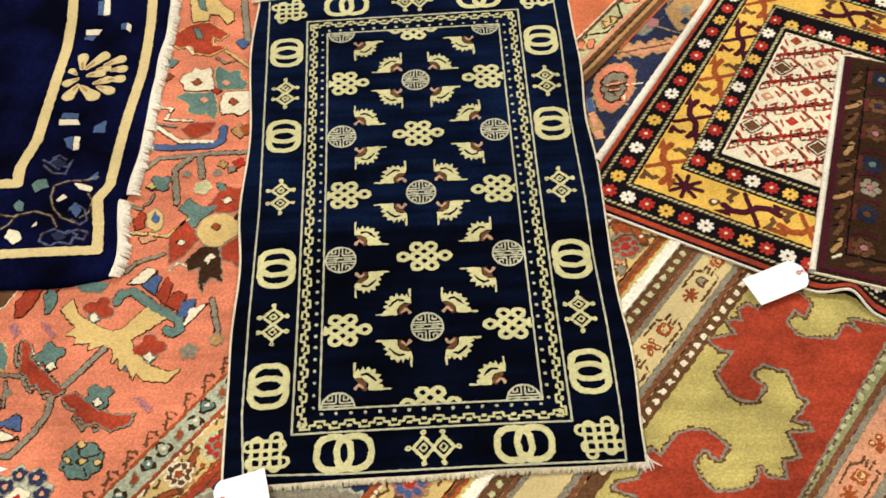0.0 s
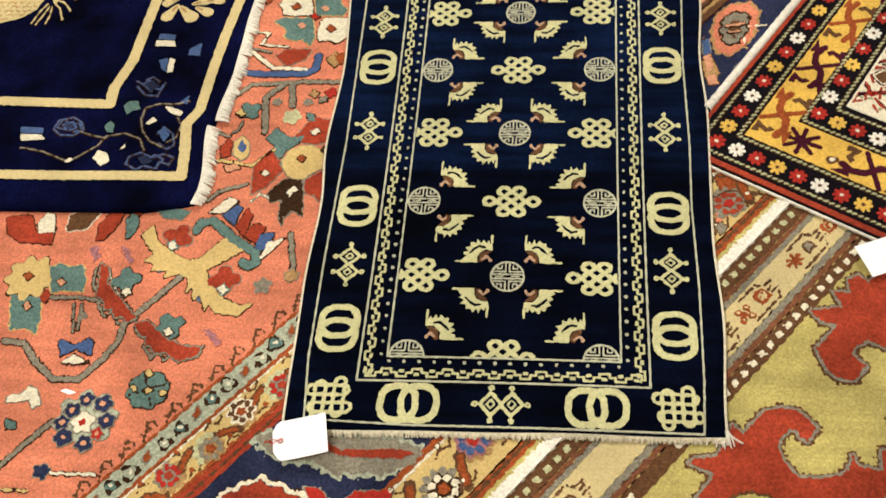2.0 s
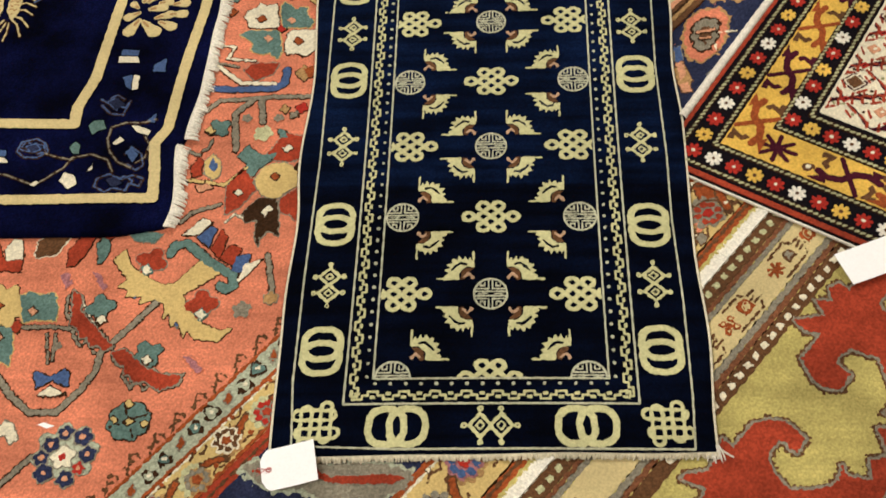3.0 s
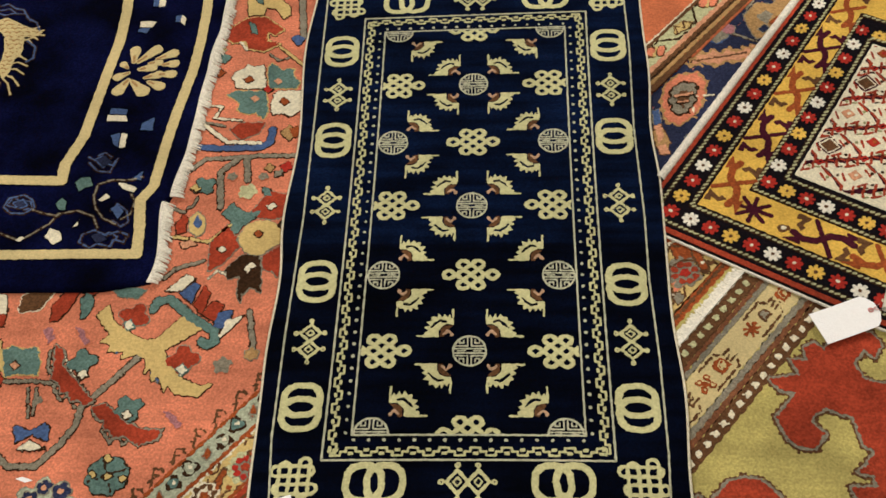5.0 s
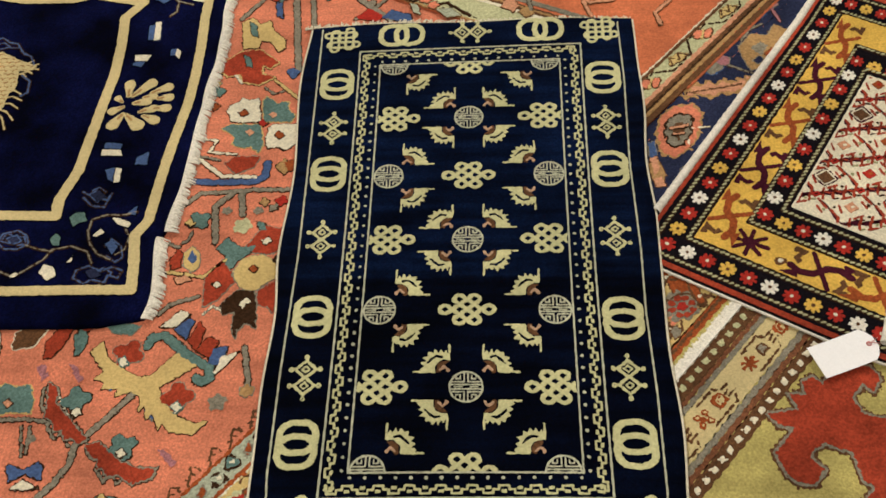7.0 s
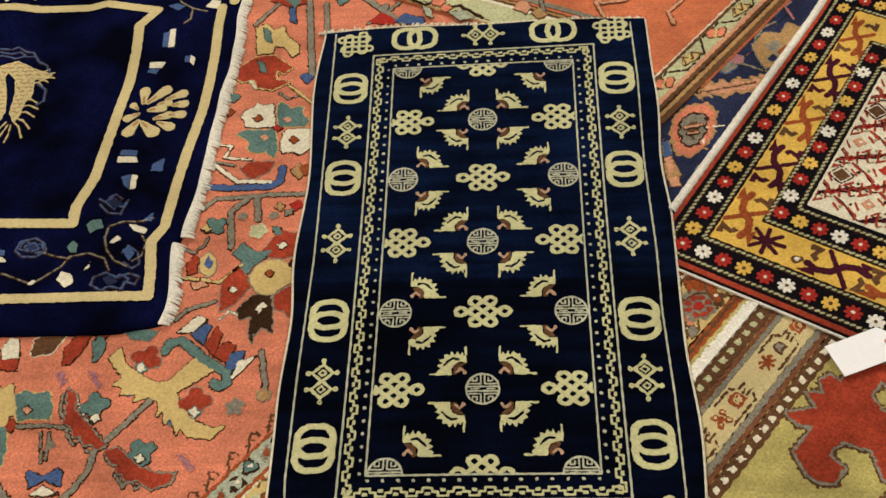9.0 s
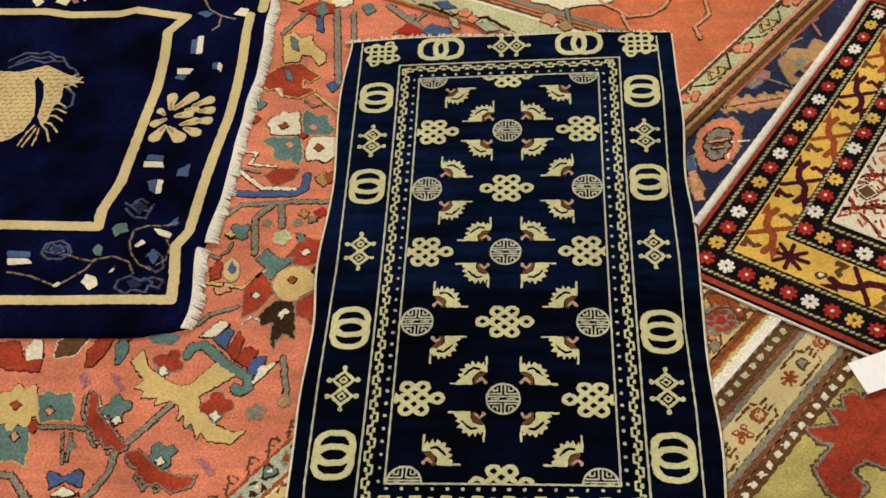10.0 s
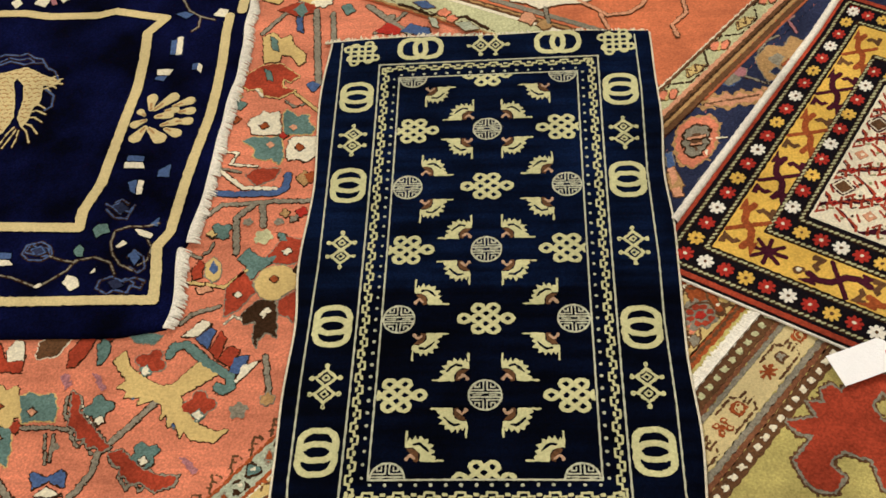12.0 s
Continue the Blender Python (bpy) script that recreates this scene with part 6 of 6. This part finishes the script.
for k, b in enumerate((0.148, 0.270, 0.391, 0.511, 0.631)):
    c = ("plum", "plum") if k % 2 else ("rust", "umber")
    on_flower("hooked_figure", hooked_vine(*c), (0.108, b), 0, 1)
for k, a in enumerate((0.275, 0.372, 0.470)):
    for b in (0.113, 0.668):
        on_flower("hooked_figure", hooked_vine(*(("rust", "umber") if k % 2 else ("plum", "umber"))), (a, b), -90)
star = union(*[line([(0.007 * math.cos(a), 0.007 * math.sin(a)), (0.030 * math.cos(a), 0.025 * math.sin(a))], 0.0036) for a in np.arange(0.1, 6.3, 0.7854)], disc(0, 0, 0.009))
on_flower("star", [(star, "plum", 2)], (0.158, 0.113))
on_flower("star", [(union(disc(0, 0, 0.008), disc(0.006, 0.004, 0.005)), "umber", 2), (disc(0.001, 0.001, 0.004), "ivory", 3)], (0.213, 0.101))
# lattice of the white field: slanting rows of diamonds, each with a square or a blossom
def moved(shape, x, y):
    def f(X, Y):
        return shape(X - x, Y - y)
    f.box = (shape.box[0] + x, shape.box[1] + y, shape.box[2] + x, shape.box[3] + y)
    return f


tracery = []
field = slab_box(FX + 0.004, FY0 + 0.004, RW - FX - 0.004, FY1 - 0.004)
UX, UY = 0.0595, 0.0415
hearts = [("umber", "plum"), ("rust", "red"), ("pink", "rust"), ("red", "rust")]
for m in range(-1, 5):
    for k in range(-1, 6):
        x, y = 0.2105 + UX * m, 0.301 + 2 * UY * k + (UY if m % 2 else 0)
        rows = [line([(-UX, 0.0), (-0.7 * UX, 0.38 * UY), (-0.45 * UX, 0.48 * UY), (-0.2 * UX, 0.86 * UY), (0, UY)], 0.0033), line([(0.1 * UX, -0.9 * UY), (0.35 * UX, -0.74 * UY), (0.55 * UX, -0.38 * UY), (0.85 * UX, -0.18 * UY)], 0.0019)]
        barbs = [line([(f * UX, (f + 1) * UY), (f * UX + 0.004, (f + 1) * UY - 0.011)], 0.0021) for f in (-0.85, -0.62, -0.38, -0.15)]
        barbs += [line([(-f * UX, (1 - f) * UY), (-f * UX - 0.011, (1 - f) * UY - 0.003)], 0.0019) for f in (-0.8, -0.55, -0.3)] + [line([(0.12 * UX, 0.80 * UY), (0.42 * UX, 0.52 * UY)], 0.0021), line([(0.55 * UX, 0.5 * UY), (0.85 * UX, 0.22 * UY)], 0.0021)]
        rows.append(line([(0.0, -UY), (-0.25 * UX, -0.80 * UY), (-0.5 * UX, -0.46 * UY), (-0.8 * UX, -0.22 * UY)], 0.0016))
        barbs += [line([(f * UX, (f - 1) * UY), (f * UX - 0.003, (f - 1) * UY + 0.012)], 0.0021) for f in (0.15, 0.40, 0.65, 0.88)]
        barbs += [line([(-0.020, 0.010), (-0.009, 0.020)], 0.0019), line([(0.012, -0.020), (0.022, -0.008)], 0.0019), line([(0.010, 0.019), (0.021, 0.010)], 0.0018), line([(-0.019, -0.006), (-0.010, -0.018)], 0.0018)]
        marks = [disc(-0.012, 0.026, 0.0024), disc(0.031, -0.006, 0.0026), disc(0.022, 0.017, 0.0030), disc(-0.024, -0.013, 0.0028), line([(0.016, -0.022), (0.027, -0.016)], 0.0013), line([(-0.006, 0.027), (0.003, 0.031)], 0.0015), line([(-0.030, 0.004), (-0.024, 0.009)], 0.0014)]
        node = ring(area([(-0.0055, UY - 0.0025), (0.0, UY + 0.0060), (0.0055, UY + 0.0025), (0.0, UY - 0.0060)]), 0.0016)
        kind = 0 if m % 2 == 0 and k % 2 == 0 else (1, 2, 3)[(k + 2 * m) % 3]
        s = 0.0138 if kind == 0 else 0.0112
        square = area([(-s, -0.28 * s), (-0.28 * s, s), (s, 0.28 * s), (0.28 * s, -s)])
        fine = [(union(*rows), "plum", 2), (union(*barbs), "brick", 2.3), (union(*marks), ("brown", "moss")[(m + k) % 2], 2.2), (node, "red", 2.6)]
        fine = [(moved(q, x, y), c, lv) for q, c, lv in fine]
        tracery += [(both(q, field), c, lv) for q, c, lv in fine if q.box[0] < field.box[2] and q.box[2] > field.box[0] and q.box[1] < field.box[3] and q.box[3] > field.box[1]]
        if FX + s < x < RW - FX - s and FY0 + s < y < FY1 - s:
            on_flower("lattice_square", [(square, hearts[kind][0], 2.4), (ring(grow(square, 0.0045), 0.0011), hearts[kind][1], 2.5) if kind == 0 else (disc(0.001, 0.001, 0.0034), "ivory" if kind == 2 else hearts[kind][1], 2.8)], (x, y))
tagged(on_flower("lattice", tracery), "fine red and plum lattice", kind="stuff")
cord("side_cord", flower_rug, [(slack(0, y)[0] - 0.003, y, 0.0065) for y in np.arange(0.100, RH, 0.006)], 0.0075, W["white"], "thick white overcast side cord")
cord("end_cord", flower_rug, [(x, ruffle(x) - 0.001, 0.0050 + flift(x, 0)) for x in np.arange(0.048, RW, 0.006)], 0.0023, W["white"], "thin white end cord")

# ---- dark brown rug laid over it ----
dark_rug = rug("dark_brown_rug", 0.619, -0.067, 0.0075, -18.8, "dark brown floral rug laid over the yellow bordered one")
ET = 0.011
pile("wool_ground", dark_rug, lambda y: 0.0, lambda y: 0.55, lambda x: 0.0 - 0.12 * x * x, lambda x: 0.525, ET, W["brown"], flat, 0.02, "dark brown wool pile")
on_dark = placer(dark_rug, ET, 0, 0.0018, 0.0007, 0.0010)
on_dark("edge_stripe", [(line([(0.009, 0.515), (0.009, 0.009), (0.4, 0.004)], 0.0042), "plum", 1)])
# guard, leaf and rosette wools are darkened to stand for shade on this rug
on_dark("gold_guard", [(line([(0.029, 0.505), (0.029, 0.030), (0.4, 0.026)], 0.0115), "brown", 1)])
on_dark("guard_line", [(line([(0.044, 0.500), (0.044, 0.046), (0.4, 0.044)], 0.0014), "black", 2)])
for k in range(12):
    on_dark("guard_leaf", [(line([(-0.009, -0.012), (0.002, 0.0), (0.007, 0.012)], 0.0042), "umber" if k % 3 else "tan", 2), (line([(-0.008, 0.006), (0.008, 0.008)], 0.0010), "black", 3)], (0.029, 0.060 + 0.037 * k), rb.uniform(-20, 20))
    on_dark("guard_leaf", [(line([(-0.010, -0.004), (0.008, 0.004)], 0.0040), "umber", 2)], (0.060 + 0.037 * k, 0.028))
for b, c, h in ((0.471, "dusk", "slate"), (0.400, "umber", "dusk"), (0.330, "umber", "lilac"), (0.255, "dusk", "teal"), (0.200, "slate", "lilac"), (0.140, "dusk", "umber"), (0.066, "umber", "lilac")):
    for a in (0.070, 0.150, 0.230):
        on_dark("rosette", [(union(*[disc(0.012 * math.cos(w), 0.014 * math.sin(w), 0.0062) for w in np.arange(0.3, 6.3, 1.047)]), c, 1), (disc(0, 0, 0.006), h, 2)], (a, b + (0.034 if a == 0.150 else 0)), rb.uniform(0, 60))
        if c != "tan":
            on_dark("side_leaf", [(area([(-0.006, -0.020), (0.006, -0.016), (0.005, 0.018), (-0.007, 0.014)]), "maroon", 1)], (a - 0.022, b))
            on_dark("side_leaf", [(line([(-0.018, 0.0), (0.0, 0.006), (0.018, 0.0)], 0.0026), "plum", 1)], (a, b + 0.026))
on_dark("bright_knot", [(line([(-0.004, -0.003), (0.006, 0.005)], 0.0022), "ivory", 4)], (0.030, 0.036))
cord("side_cord", dark_rug, [(-0.003, y, 0.0070) for y in np.arange(0.0, 0.52, 0.006)], 0.0055, W["white"], "ivory overcast side cord")
cord("end_cord", dark_rug, [(x, -0.002 - 0.12 * x * x, 0.0070) for x in np.arange(0.0, 0.4, 0.006)], 0.0024, W["ivory"], "ivory overcast end cord")

# ---- paper price tags ----
paper = wool("tag_card", (0.93, 0.93, 0.92), 0.99, 0.02, 0.6, 0)
pinkish = wool("tag_string", (0.62, 0.26, 0.24), 0.9, 0.2)


def swing_tag(x, y, z, turn, length, width, tilt, lean, label, chop):
    ob = tagged(new("price_tag"), label, "tag", "price tags")
    ob.matrix_world = pose(x, y, z, tilt, lean, turn)
    n, verts, faces = 14, [], []
    for top in (0.0004, -0.0004):
        for i in range(n + 1):
            u = -length / 2 + length * i / n
            f = i / n
            trim = width * chop * max(0, (f - 0.84) / 0.16) ** 2
            for s in (-1, 1):
                verts.append((u, s * (width / 2 - trim), top + 0.006 * (f - 0.45) ** 2))
    m = 2 * (n + 1)
    for i in range(n):
        a = 2 * i
        faces.append((a, a + 2, a + 3, a + 1))
        faces.append((m + a, m + a + 1, m + a + 3, m + a + 2))
        faces.append((a, m + a, m + a + 2, a + 2))
        faces.append((a + 1, a + 3, m + a + 3, m + a + 1))
    faces.append((0, 1, m + 1, m))
    faces.append((2 * n, m + 2 * n, m + 2 * n + 1, 2 * n + 1))
    mesh_part("card", verts, faces, paper, ob, "plain white card")
    ex, ez = length / 2 - 0.011, 0.0028
    bm = bmesh.new()
    circ = []
    for r_in, r_out, zz in ((0.0022, 0.0042, 0.0),):
        for k in range(16):
            a = 6.283 * k / 16
            circ.append((bm.verts.new((ex + r_out * math.cos(a), r_out * math.sin(a), ez - 0.0006)), bm.verts.new((ex + r_out * 0.9 * math.cos(a), r_out * 0.9 * math.sin(a), ez + 0.0004)), bm.verts.new((ex + r_in * math.cos(a), r_in * math.sin(a), ez))))
        for k in range(16):
            a, b = circ[k], circ[(k + 1) % 16]
            bm.faces.new((a[0], b[0], b[1], a[1]))
            bm.faces.new((a[1], b[1], b[2], a[2]))
    me = bpy.data.meshes.new("eyelet")
    bm.to_mesh(me)
    bm.free()
    me.materials.append(pinkish)
    tagged(new("eyelet", me), "small pinkish eyelet ring").parent = ob
    fringe("string", ob, [(ex - 0.002, -0.001, 0.0030, 1, 0.1, 0.020, 0.004), (ex - 0.002, 0.001, 0.0030, 1, -0.25, 0.018, -0.003)], pinkish, "thin pink cotton string", 0.0009)
    return ob


swing_tag(0.559, -0.082, 0.0125, 21, 0.096, 0.056, 0, -3, "blank white paper price tag tied to the yellow bordered rug", 0.34)
swing_tag(-0.263, -0.417, 0.0180, 193, 0.076, 0.062, 4, 5, "blank white paper price tag at the navy rug's corner", 0.25)

# ---- a scrap of white paper ----
scrap = mesh_part("paper_scrap", [(-0.013, 0.0, 0.0004), (-0.004, 0.004, 0.0016), (0.013, 0.001, 0.0006), (0.003, -0.004, 0.0004), (-0.013, 0.0, 0.0), (-0.004, 0.004, 0.0011), (0.013, 0.001, 0.0), (0.003, -0.004, 0.0)],
                  [(0, 3, 2, 1), (4, 5, 6, 7), (0, 1, 5, 4), (1, 2, 6, 5), (2, 3, 7, 6), (3, 0, 4, 7)], paper, None)
scrap.matrix_world = pose(-0.622, -0.352, 0.0004, 0, 0, -6)
tagged(scrap, "torn sliver of white paper lying on the coral carpet", "paper scrap")
